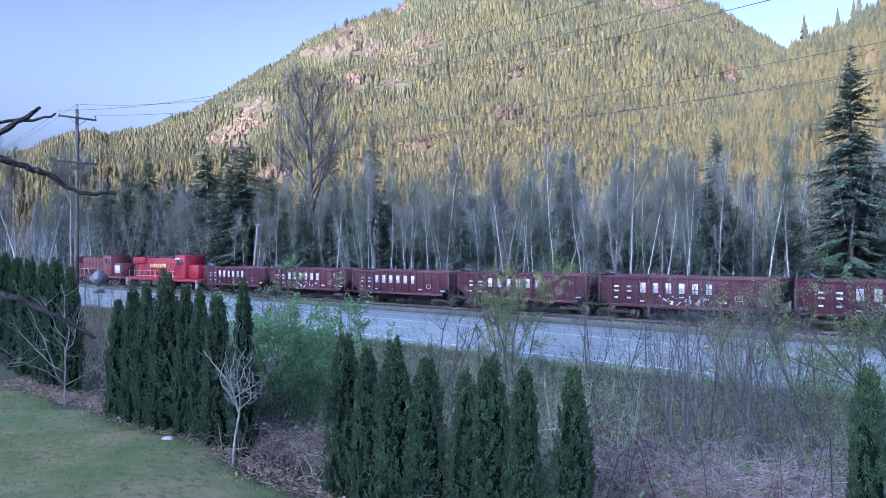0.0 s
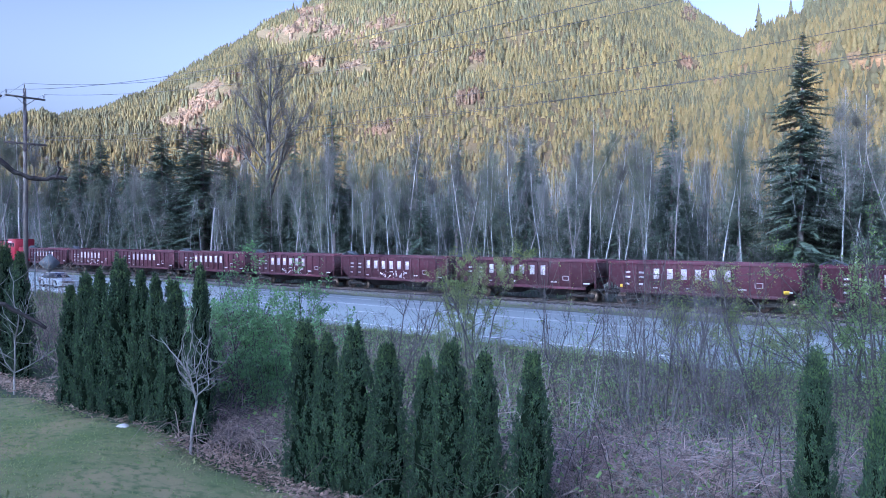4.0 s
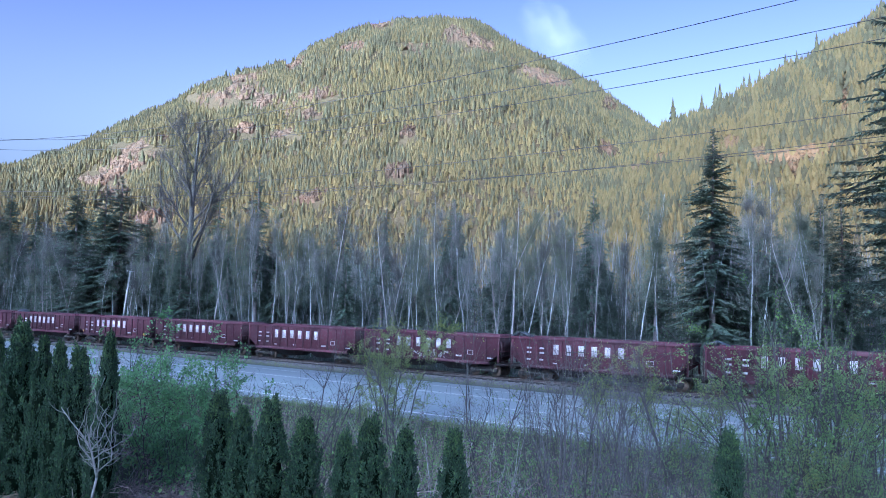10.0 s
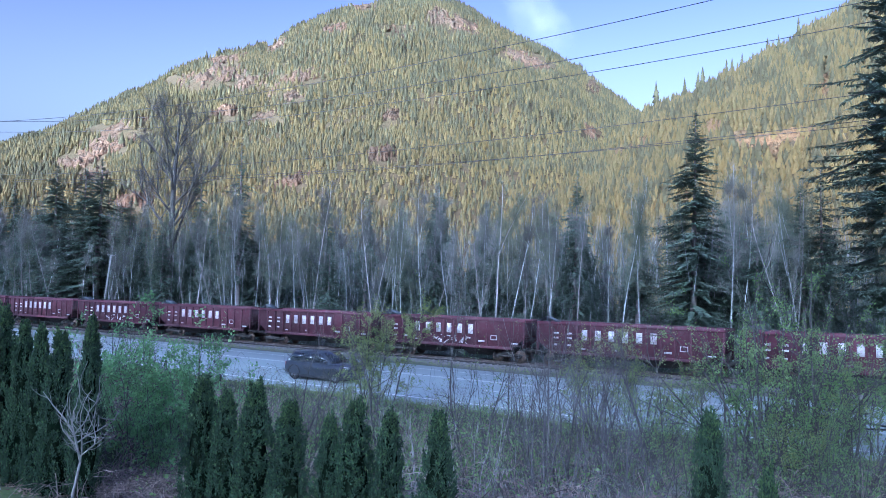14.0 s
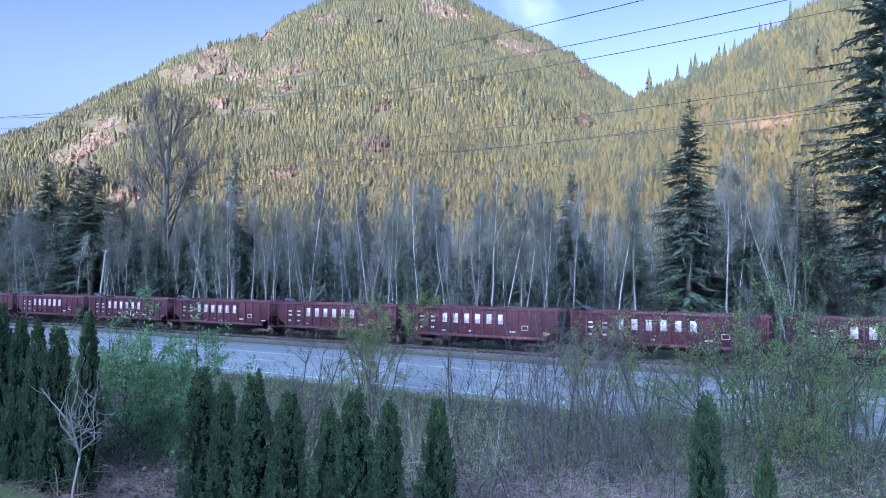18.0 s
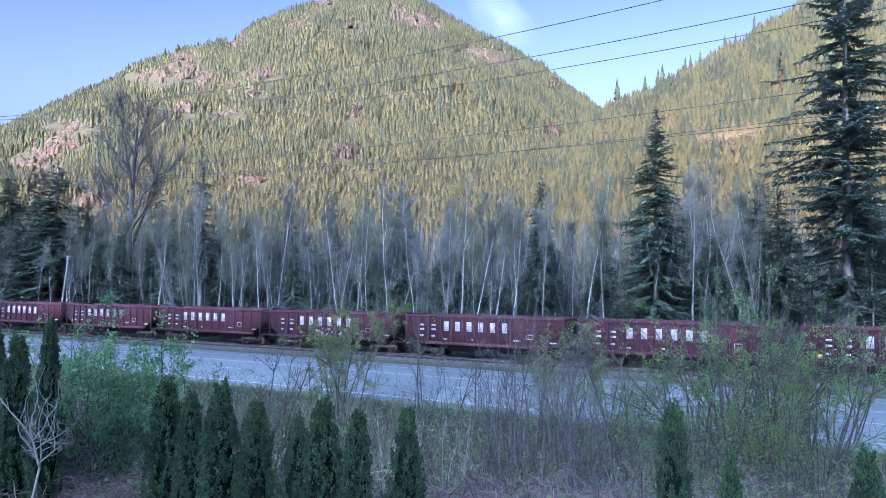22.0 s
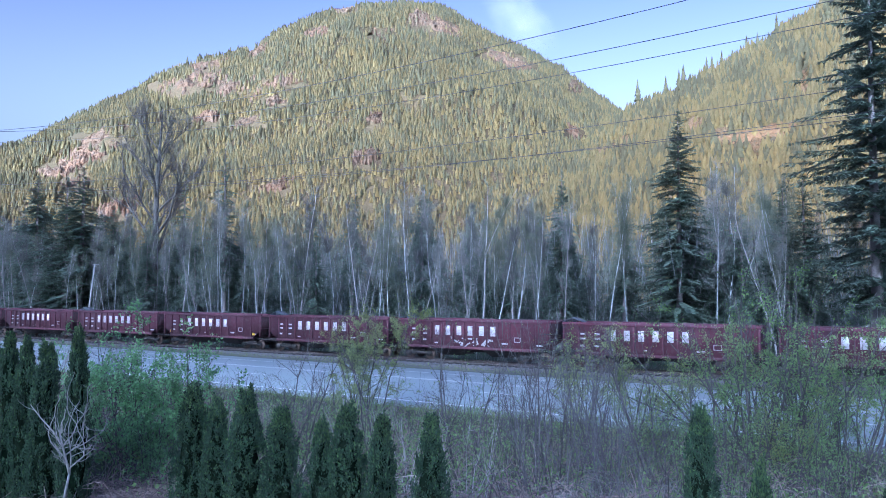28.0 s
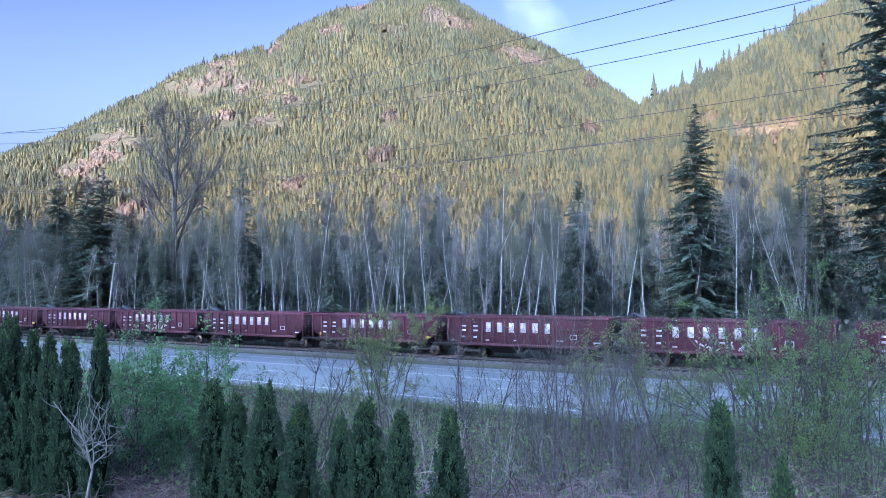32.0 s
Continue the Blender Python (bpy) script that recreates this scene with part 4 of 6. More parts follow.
def woodland_floor():
    """Brush and dead undergrowth under the trees, from the rail bed inwards."""
    rng = np.random.default_rng(44)
    n = 16000
    s, p = rng.uniform(-150, 30, n), 53.4 + rng.uniform(0, 1, n) ** 1.5 * 36
    x, y = RAIL_U.x * s + RAIL_N.x * p, RAIL_U.y * s + RAIL_N.y * p
    a = np.stack([x, y, ground_z(x, y) - 0.05], -1)
    d = rng.normal(size=(n, 3)) * (0.5, 0.5, 0.3) + (0, 0, 1.0)
    ln = rng.uniform(0.5, 2.6, n)
    g = Geo()
    ribbons(g, a, a + d * ln[:, None], rng.uniform(0.02, 0.06, n), rng)
    tagged(new("woodland_brush", g.mesh("woodland_brush", M["brush"])), "grey-brown dead brush under the trees", "brush", kind="stuff")
    n = 70000
    s, p = rng.uniform(-150, 30, n), 54.2 + rng.uniform(0, 1, n) * 34
    x, y = RAIL_U.x * s + RAIL_N.x * p, RAIL_U.y * s + RAIL_N.y * p
    c = np.stack([x, y, ground_z(x, y) + rng.uniform(0, 1, n) ** 1.6 * 3.0], -1)
    e = rng.normal(size=(n, 2, 3)) * 0.065
    g = Geo().many(np.stack([c - e[:, 0], c - e[:, 1], c + e[:, 0], c + e[:, 1]], 1), [(0, 1, 2, 3)])
    tagged(new("woodland_undergrowth", g.mesh("woodland_undergrowth", M["dark_brush"])), "dark low undergrowth beneath the woods", "undergrowth", kind="stuff")


plant_firs()
plant_bare_trees()
woodland_depth()
woodland_floor()


# ---- hedge cedars ----
def cedar_proto(rng, lumps):
    """A clipped column cedar, one unit high: woody stem, near-black filling coloured as inner shade, sprays and pale
    tips.
    """
    stem, core, sprays, tips = Geo(), Geo(), Geo(), Geo()
    stem.tube([(0, 0, 0), (0, 0, 0.3), (0, 0, 0.9)], [0.016, 0.013, 0.004], 7)

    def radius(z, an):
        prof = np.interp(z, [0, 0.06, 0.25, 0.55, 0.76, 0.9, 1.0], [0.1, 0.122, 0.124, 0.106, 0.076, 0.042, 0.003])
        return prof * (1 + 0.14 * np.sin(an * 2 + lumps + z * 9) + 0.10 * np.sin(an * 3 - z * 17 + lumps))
    # solid dark inside that stands for the shade among the sprays
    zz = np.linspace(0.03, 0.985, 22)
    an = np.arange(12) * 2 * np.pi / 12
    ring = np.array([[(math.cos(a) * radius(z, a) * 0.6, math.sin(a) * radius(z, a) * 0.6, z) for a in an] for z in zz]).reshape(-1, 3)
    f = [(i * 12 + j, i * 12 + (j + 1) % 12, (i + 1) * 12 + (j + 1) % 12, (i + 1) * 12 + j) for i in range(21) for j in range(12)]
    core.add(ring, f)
    n_p, n_s = 470, 46                       # upright feathery plumes, each of many flat sprays
    zc, ac = rng.uniform(0.0, 0.955, n_p), rng.uniform(0, 6.283, n_p)
    zc[:14] = rng.uniform(0.9, 0.97, 14)
    rr = radius(zc, ac) * rng.uniform(0.55, 0.93, n_p)
    foot = np.stack([np.cos(ac) * rr, np.sin(ac) * rr, zc], -1)
    out = np.stack([np.cos(ac), np.sin(ac), np.zeros(n_p)], -1)
    side = np.stack([-np.sin(ac), np.cos(ac), np.zeros(n_p)], -1)
    way = out * rng.uniform(0.1, 0.42, n_p)[:, None] * (1 - zc ** 4)[:, None] + side * rng.normal(size=n_p)[:, None] * 0.22 + np.array([0, 0, 1.0])
    way /= np.linalg.norm(way, axis=1)[:, None]
    long = rng.uniform(0.04, 0.085, n_p)
    u = rng.uniform(0, 1, (n_p, n_s))
    p = (foot[:, None] + way[:, None] * (long[:, None] * u)[..., None] + rng.normal(size=(n_p, n_s, 3)) * (0.009 * (1.15 - u))[..., None]).reshape(-1, 3)
    n = n_p * n_s
    up = np.repeat(way, n_s, 0) + rng.normal(size=(n, 3)) * 0.5
    up /= np.linalg.norm(up, axis=1)[:, None]
    sd = np.cross(up, rng.normal(size=(n, 3)))
    sd /= np.linalg.norm(sd, axis=1)[:, None]
    z, u = p[:, 2], u.reshape(-1)
    ln = rng.uniform(0.008, 0.02, n)[:, None]
    v = np.stack([p, p + up * ln * 0.5 + sd * ln * 0.22, p + up * ln * 1.15, p + up * ln * 0.5 - sd * ln * 0.22], 1)
    pale = (rng.uniform(size=n) < 0.04 + 0.22 * u ** 3) | ((z > 0.88) & (rng.uniform(size=n) < 0.4))
    sprays.many(v[~pale], [(0, 1, 2, 3)])
    tips.many(v[pale], [(0, 1, 2, 3)])
    return [("stem", stem.mesh("stem", M["stem"], True)), ("core", core.mesh("core", M["cedar_inner_shade"])), ("foliage", sprays.mesh("foliage", M["cedar"])), ("new_growth", tips.mesh("new_growth", M["cedar_tip"]))]


CEDARS = [  # x, y, top height, width factor
    (-1.82, 13.6, 3.43, 1.0), (-1.36, 13.2, 3.27, 0.85), (-0.86, 12.85, 3.46, 1.0), (-0.27, 12.4, 3.2, 1.0), (0.36, 12.0, 3.05, 0.75), (0.76, 11.85, 3.3, 1.0), (1.27, 11.5, 3.17, 0.85), (1.98, 11.2, 3.22, 0.9),
    (6.03, 10.4, 3.34, 0.85), (4.3, 6.4, 3.42, 0.6), (7.16, 7.8, 3.14, 0.8),
    (-7.75, 17.5, 3.85, 0.8), (-7.2, 17.05, 4.15, 0.8), (-6.75, 16.7, 4.25, 0.8), (-6.15, 16.3, 4.55, 1.1), (-5.6, 15.95, 4.25, 0.75), (-5.2, 15.7, 4.15, 0.75), (-4.75, 15.4, 4.1, 0.9), (-4.1, 15.05, 4.38, 0.75),
    (-10.5, 20.7, 4.55, 0.9), (-11.3, 21.4, 4.75, 1.1), (-12.2, 22.4, 4.7, 1.0), (-13.3, 23.6, 4.8, 1.1), (-14.5, 25.0, 4.8, 1.1), (-15.9, 26.6, 4.9, 1.1)]


def plant_cedars():
    protos = [cedar_proto(np.random.default_rng(60 + k), k * 1.7) for k in range(4)]
    for i, (x, y, top, wide) in enumerate(CEDARS):
        h = top - ground_at(x, y)
        m = spot(x, y, i * 1.9, 3.1 * wide, h)
        ob = thing("cedar", "dark green columnar hedge cedar" if i not in (9, 10) else "short young hedge cedar", "cedar", m, "cedars along the garden edge")
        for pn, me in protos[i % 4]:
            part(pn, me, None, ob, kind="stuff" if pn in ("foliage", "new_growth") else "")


# ---- garden ----
def build_garden():
    rng = np.random.default_rng(70)
    xs, ys = np.arange(-26, 4.01, 0.35), np.arange(4, 26.01, 0.35)
    gx, gy = np.meshgrid(xs, ys, indexing="ij")
    line = 10.95 - gx * np.where(gx < 0, 0.82, 1.3)       # garden edge in y
    inside = line - gy + 0.5 * wobble(gx, gy, 1.3)
    gz = ground_z(gx, gy) + np.where(inside > 0, 0.09, -0.2)
    v = np.stack([gx, gy, gz], -1).reshape(-1, 3)
    i, j = np.meshgrid(np.arange(len(xs) - 1), np.arange(len(ys) - 1), indexing="ij")
    a = i * len(ys) + j
    f = np.stack([a, a + len(ys), a + len(ys) + 1, a + 1], -1).reshape(-1, 4)
    lawn = structure("lawn", Geo().add(v, f), M["lawn"], "patchy spring lawn, green with worn brown spots", True)
    n = 120000
    x, y = rng.uniform(-20, 2, n), rng.uniform(6, 24, n)
    ins = (10.95 - x * np.where(x < 0, 0.82, 1.3)) - y + 0.5 * wobble(x, y, 1.3)
    k = (ins > 0.05) & (0.5 * wobble(x, y, 1.1, 3.0) + rng.uniform(size=n) > 0.35)
    x, y = x[k], y[k]
    n = len(x)
    p = np.stack([x, y, ground_z(x, y) + 0.085], -1)
    d = rng.normal(size=(n, 3)) * (0.032, 0.032, 0.01) + (0, 0, 0.04)
    s = rng.normal(size=(n, 3)) * (0.011, 0.011, 0)
    g = Geo().many(np.stack([p - s, p + s, p + d], 1), [(0, 1, 2)])
    tagged(new("lawn_grass", g.mesh("lawn_grass", M["grass"])), "short green grass blades of the lawn", "grass", kind="stuff")
    # dead leaves along the hedge
    n = 11000
    u = rng.uniform(-13, 3, n)
    y = 10.95 - u * 0.82 + rng.normal(size=n) * 0.36 + 0.55
    c = np.stack([u, y, ground_z(u, y) + rng.uniform(0.05, 0.14, n)], -1)
    e = rng.normal(size=(n, 2, 3)) * (0.024, 0.024, 0.012)
    g = Geo().many(np.stack([c - e[:, 0], c - e[:, 1], c + e[:, 0], c + e[:, 1]], 1), [(0, 1, 2, 3)])
    tagged(new("leaf_litter", g.mesh("leaf_litter", M["litter"])), "brown dead leaves under the hedge", "leaf litter", kind="stuff")


def canes(rng, n, where, length, rise, material, name, label, category, thick=(0.006, 0.014)):
    """Arching canes that start at places from where()."""
    x, y = where(n)
    p0 = np.stack([x, y, ground_z(x, y) - 0.03], -1)
    an = rng.uniform(0, 6.283, n)
    ln = rng.uniform(*length, n)
    up = rng.uniform(*rise, n) * ln
    o = np.stack([np.cos(an), np.sin(an), np.zeros(n)], -1)
    ts = np.linspace(0, 1, 6)
    pts = p0[:, None] + o[:, None] * (ln[:, None] * 0.75 * ts)[..., None]
    pts[..., 2] += up[:, None] * (ts * 2.4 - ts ** 2 * 1.9)[None]
    pts += rng.normal(size=pts.shape) * 0.05 * ts[None, :, None]
    w = rng.uniform(*thick, n)[:, None, None] * np.linspace(1, 0.35, 6)[None, :, None]
    sd = np.stack([-o[:, 1], o[:, 0], np.zeros(n)], -1)[:, None] * w
    u2 = np.array([0, 0, 1.0]) * w
    v = np.stack([pts - sd, pts + sd, pts + u2 * 1.4], 2).reshape(n, 18, 3)
    f = []
    for k in range(5):
        b = k * 3
        f += [(b, b + 1, b + 4, b + 3), (b + 1, b + 2, b + 5, b + 4), (b + 2, b, b + 3, b + 5)]
    tagged(new(name, Geo().many(v, f).mesh(name, material)), label, category, kind="stuff")


def build_thicket():
    rng = np.random.default_rng(81)

    def behind_hedge(n):
        x, y = rng.uniform(-30, 20, n * 6), rng.uniform(6, 50, n * 6)
        p = x * ROAD_N.x + y * ROAD_N.y
        ok = np.where(x < 2.5, y > 12.3 - x * 0.85, y > 10.0) & (p < 26.5)
        near = np.hypot(x, y)
        ok &= rng.uniform(size=n * 6) < np.clip(22.0 / near, 0.2, 1.0)
        return x[ok][:n], y[ok][:n]

    def mound(cx, cy, rx, ry):
        return lambda n: (cx + rng.normal(size=n) * rx, cy + rng.normal(size=n) * ry)
    canes(rng, 4600, behind_hedge, (0.8, 2.4), (0.2, 0.7), M["cane"], "bramble_thicket", "tangled grey-brown bramble canes behind the hedge", "brambles", (0.008, 0.017))
    canes(rng, 3000, behind_hedge, (0.6, 1.6), (0.5, 1.0), M["brush"], "dead_stalks", "grey dead stalks among the brambles", "brush", (0.004, 0.01))
    canes(rng, 2200, behind_hedge, (0.9, 2.6), (0.9, 1.4), M["stem"], "thin_stems", "thin dark upright stems in the thicket", "brush", (0.004, 0.009))
    n = 42000
    x, y = behind_hedge(n)
    c = np.stack([x, y, ground_z(x, y) + rng.uniform(0, 1, n) ** 1.5 * 1.1], -1)
    d, s = rng.normal(size=(n, 3)) * 0.032, rng.normal(size=(n, 3)) * 0.018
    g = Geo().many(np.stack([c - d, c + s, c + d, c - s], 1), [(0, 1, 2, 3)])
    tagged(new("thicket_leaves", g.mesh("thicket_leaves", M["leaf"])), "small green leaves low among the brambles", "undergrowth", kind="stuff")
    canes(rng, 900, mound(-2.6, 15.8, 0.9, 0.7), (0.7, 1.8), (0.3, 0.6), M["cane"], "bramble_mound", "mound of old bramble canes between the cedars", "brambles")
    canes(rng, 420, mound(6.0, 14.0, 2.0, 1.6), (0.9, 2.6), (0.3, 0.7), M["pale_twig"], "cane_heap", "heap of pale cut canes", "brambles", (0.006, 0.012))
    canes(rng, 420, mound(4.6, 15.6, 0.9, 1.5), (0.8, 2.0), (0.15, 0.5), M["cane"], "cane_heap", "heap of old pinkish-brown bramble canes", "brambles", (0.009, 0.018))
    for cx, cy, rx, ry, n in ((3.3, 13.4, 0.6, 0.8, 260), (4.5, 12.7, 0.7, 0.6, 260), (5.2, 14.2, 0.8, 0.7, 240), (6.6, 13.2, 0.8, 0.7, 220), (8.6, 12.6, 0.8, 0.7, 200)):
        canes(rng, n, mound(cx, cy, rx, ry), (1.0, 3.0), (0.18, 0.55), M["pink_cane"], "cane_heap", "heap of dry pinkish bramble canes", "brambles", (0.006, 0.013))
    canes(rng, 500, mound(9.5, 11.5, 1.0, 0.8), (0.9, 1.8), (0.25, 0.5), M["pale_twig"], "cane_heap", "heap of pale cut canes", "brambles", (0.006, 0.013))

    def verge(n):
        s, p = rng.uniform(-70, 16, n), 28.3 - rng.uniform(0, 1, n) ** 1.4 * 12.0
        return ROAD_U.x * s + ROAD_N.x * p, ROAD_U.y * s + ROAD_N.y * p
    canes(rng, 30000, verge, (0.15, 0.5), (0.6, 1.3), M["grass"], "verge_grass", "rough green grass on the roadside verge", "grass", (0.006, 0.014))

    def far_verge(n):
        s, p = rng.uniform(-110, 10, n), rng.uniform(44.3, 47.0, n)
        return ROAD_U.x * s + ROAD_N.x * p, ROAD_U.y * s + ROAD_N.y * p
    canes(rng, 3500, far_verge, (0.1, 0.35), (0.6, 1.2), M["grass"], "far_verge_grass", "thin grass between road and railway", "grass", (0.008, 0.018))


def shrub(rng, h, width, stems, leaves, leaf, tone, lean=0.25, stem_r=0.02, twigs=160, sub=5, wood_tone="stem"):
    """A many-stemmed shrub: stems, twigs and single leaves."""
    wood, foliage = Geo(), Geo()
    ends = []
    for k in range(stems):
        an = rng.uniform(0, 6.283)
        o = np.array([math.cos(an), math.sin(an), 0])
        st = o * rng.uniform(0, width * 0.3)
        ln = h * rng.uniform(0.65, 1.05)
        p = limb(rng, st, o * lean * rng.uniform(0.3, 1.6) + (0, 0, 1), ln, 6, 0.09, 0.03)
        wood.tube(p, stem_r * rng.uniform(0.6, 1.1) * np.linspace(1, 0.25, 7), 5, False)
        ends.append(p[2:])
        for _ in range(sub):
            m = rng.integers(1, 6)
            d = unit(p[m + 1] - p[m]) + rng.normal(size=3) * 0.5
            q = limb(rng, p[m], d, ln * rng.uniform(0.15, 0.4), 4, 0.15, 0.05)
            wood.tube(q, stem_r * 0.35 * np.linspace(1, 0.3, 5), 3, False)
            ends.append(q)
    a, b, w = [], [], []
    for _ in range(twigs):
        p = ends[rng.integers(len(ends))]
        m = rng.integers(0, len(p) - 1)
        st = p[m] + (p[m + 1] - p[m]) * rng.uniform()
        d = unit(unit(p[m + 1] - p[m]) + rng.normal(size=3) * 0.7)
        e = st + d * rng.uniform(0.12, 0.45) * min(1.0, h / 3)
        a.append(st), b.append(e), w.append(rng.uniform(0.004, 0.009))
        ends.append(np.array([st, e])) if rng.uniform() < 0.6 else None
    ribbons(wood, a, b, w, rng)
    out = [("stem", wood, M[wood_tone], "")]
    if leaves:
        c = []
        for _ in range(leaves):
            p = ends[rng.integers(len(ends))]
            m = rng.integers(0, len(p) - 1)
            c.append(p[m] + (p[m + 1] - p[m]) * rng.uniform() + rng.normal(size=3) * 0.045)
        c = np.array(c)
        d = rng.normal(size=(leaves, 3)) + (0, 0, 0.2)
        d /= np.linalg.norm(d, axis=1)[:, None]
        s = np.cross(d, rng.normal(size=(leaves, 3)))
        s /= np.linalg.norm(s, axis=1)[:, None]
        ln = leaf * rng.uniform(0.6, 1.3, leaves)[:, None]
        foliage.many(np.stack([c, c + d * ln * 0.5 + s * ln * 0.33, c + d * ln, c + d * ln * 0.5 - s * ln * 0.33], 1), [(0, 1, 2, 3)])
        out.append(("leaves", foliage, M[tone], ""))
    return out


def lawn_tree(rng, h, fork, arms, wide):
    """A little pruned tree: a thin stem that parts into arms, each with knuckled upturned twigs."""
    trunk, crown = Geo(), Geo()
    stem = limb(rng, (0, 0, 0), (-0.06, 0, 1), h * fork, 4, 0.06, 0.05)
    trunk.tube(stem, np.linspace(0.03, 0.02, 5), 7)
    lead = limb(rng, stem[-1], (-0.05, 0, 1), h * (1 - fork) * 0.92, 9, 0.15, 0.06)
    trunk.tube(lead, np.linspace(0.022, 0.007, 10), 6)
    ends = [lead[2:]]
    for k in range(arms):
        an = k * 2.4 + rng.uniform(-0.5, 0.5)
        st = stem[-1] if k < 3 else lead[rng.integers(1, 4)]
        p = limb(rng, st, (math.cos(an) * wide * 1.7, math.sin(an) * wide * 1.7, 1), (h - st[2]) * rng.uniform(0.7, 1.02), 9, 0.24, 0.06)
        trunk.tube(p, np.linspace(0.014, 0.005, 10), 5)
        ends.append(p[1:])
    a, b, w = [], [], []
    for p in list(ends):
        for _ in range(6):
            m = rng.integers(0, len(p) - 1)
            o = unit(p[m + 1] - p[m]) * 0.6 + rng.normal(size=3) * (0.75, 0.75, 0.4)
            q = limb(rng, p[m], o, h * rng.uniform(0.09, 0.22), 4, 0.22, 0.14)
            crown.tube(q, np.linspace(0.007, 0.004, 5), 4, False)
            for _ in range(7):
                i = rng.integers(1, 5)
                a.append(q[i])
                b.append(q[i] + unit(rng.normal(size=3) + (0, 0, 0.5)) * rng.uniform(0.04, 0.14))
                w.append(rng.uniform(0.004, 0.008))
    ribbons(crown, a, b, w, rng)
    return trunk, crown


def plant_shrubs():
    rng = np.random.default_rng(95)
    for x, y, h, w, st, lv in ((-3.7, 19.2, 3.5, 2.2, 16, 6500), (-2.5, 20.0, 3.1, 2.0, 13, 5000), (-4.9, 20.2, 3.4, 2.0, 13, 4600), (-3.2, 17.6, 2.2, 1.8, 10, 2500)):
        plant("leafy_bush", "fresh green leafy bush behind the hedge", "bush", shrub(rng, h, w, st, int(lv * 1.15), 0.076, "bush_leaf", 0.42, 0.018, 420, 7), spot(x, y), "leafy bushes")
    for x, y, h, w, st, lv in ((13.6, 18.8, 6.5, 3.0, 24, 12000), (12.6, 19.4, 5.2, 2.4, 13, 5000), (14.8, 18.0, 5.2, 2.6, 15, 5500)):
        plant("leafy_shrub", "large many-stemmed shrub coming into small green leaves by the road", "shrub", shrub(rng, h, w, st, lv, 0.07, "leaf", 0.36, 0.044, 900, 8), spot(x, y, rng.uniform(0, 6)), "large shrubs by the road")
    for x, y, h, w, st in ((5.0, 15.2, 5.0, 1.0, 6), (5.8, 15.0, 4.2, 1.2, 6), (6.6, 14.0, 3.2, 1.4, 5), (7.6, 17.8, 4.6, 1.2, 5)):
        plant("grey_sapling", "leafless pale-grey sapling with many upright stems in the thicket", "shrub", shrub(rng, h, w, st, 0, 0.04, "leaf", 0.16, 0.017, 420, 9, "grey_stem"), spot(x, y, rng.uniform(0, 6)), "grey saplings")
    for x, y, h, w, st, lv, tone in ((3.0, 32.0, 5.8, 2.0, 11, 3200, "leaf_yellow"), (2.1, 31.2, 4.4, 2.0, 8, 1500, "leaf_yellow"), (9.8, 23.8, 4.9, 2.5, 9, 1300, "leaf_yellow"), (11.4, 22.6, 4.4, 2.5, 9, 1300, "leaf_yellow"), (9.7, 20.8, 4.0, 2.5, 8, 800, "leaf_yellow"),
                                  (12.6, 17.6, 3.6, 2.5, 8, 800, "leaf_yellow"), (19.0, 22.0, 4.5, 3.0, 9, 1200, "leaf")):
        plant("leafy_sapling", "slender many-stemmed sapling with sparse young leaves by the road", "shrub", shrub(rng, h, w, st - 2, int(lv * 3.8), 0.062, tone, 0.32, 0.032, 560, 8), spot(x, y, rng.uniform(0, 6)), "saplings by the road")
    for x, y, h, st in ((0.1, 20.0, 4.0, 5), (-0.5, 20.6, 3.4, 3), (5.4, 25.6, 5.6, 2), (6.5, 22.2, 5.2, 3), (7.1, 20.8, 5.0, 6), (7.9, 19.6, 4.2, 6), (8.6, 21.4, 4.6, 5), (4.2, 22.5, 3.4, 4), (-5.6, 27.5, 3.6, 5), (-6.6, 29, 3.4, 5), (5.6, 17.6, 3.2, 6), (7.4, 16.8, 3.0, 7), (10.5, 17.5, 3.4, 7)):
        plant("bare_sapling", "leafless dark-stemmed sapling in the thicket", "shrub", shrub(rng, h, 1.6, max(2, st - 1), 60, 0.04, "leaf_yellow", 0.2, 0.026, 360, 9), spot(x, y, rng.uniform(0, 6)), "bare saplings")
    for x, y, h, st in ((4.4, 18.6, 4.6, 2), (6.2, 17.2, 5.0, 2), (9.6, 18.0, 5.2, 3), (2.4, 20.4, 4.2, 2)):
        plant("dark_sapling", "slim dark-barked sapling with spreading bare twigs before the road", "shrub", shrub(rng, h, 1.4, st, 160, 0.05, "leaf_yellow", 0.26, 0.036, 260, 8), spot(x, y, rng.uniform(0, 6)), "dark saplings")
    for x, y, h, st in ((-9.4, 21.5, 3.0, 16), (-8.6, 22.6, 2.8, 14), (-10.4, 23.6, 3.2, 16), (-7.8, 20.4, 2.4, 12), (-9.2, 25.0, 3.0, 14), (-11.6, 25.4, 3.2, 14), (-8.2, 26.8, 2.8, 12), (-10.2, 28.6, 3.0, 14), (-7.2, 23.8, 2.4, 12), (-13.2, 28.5, 3.0, 14)):
        plant("brush_shrub", "leafless purplish twiggy shrub beyond the hedge", "shrub", shrub(rng, h, 2.4, st, 0, 0.04, "leaf", 0.3, 0.014, 420, 6, "cane"), spot(x, y, rng.uniform(0, 6)), "twiggy shrubs")
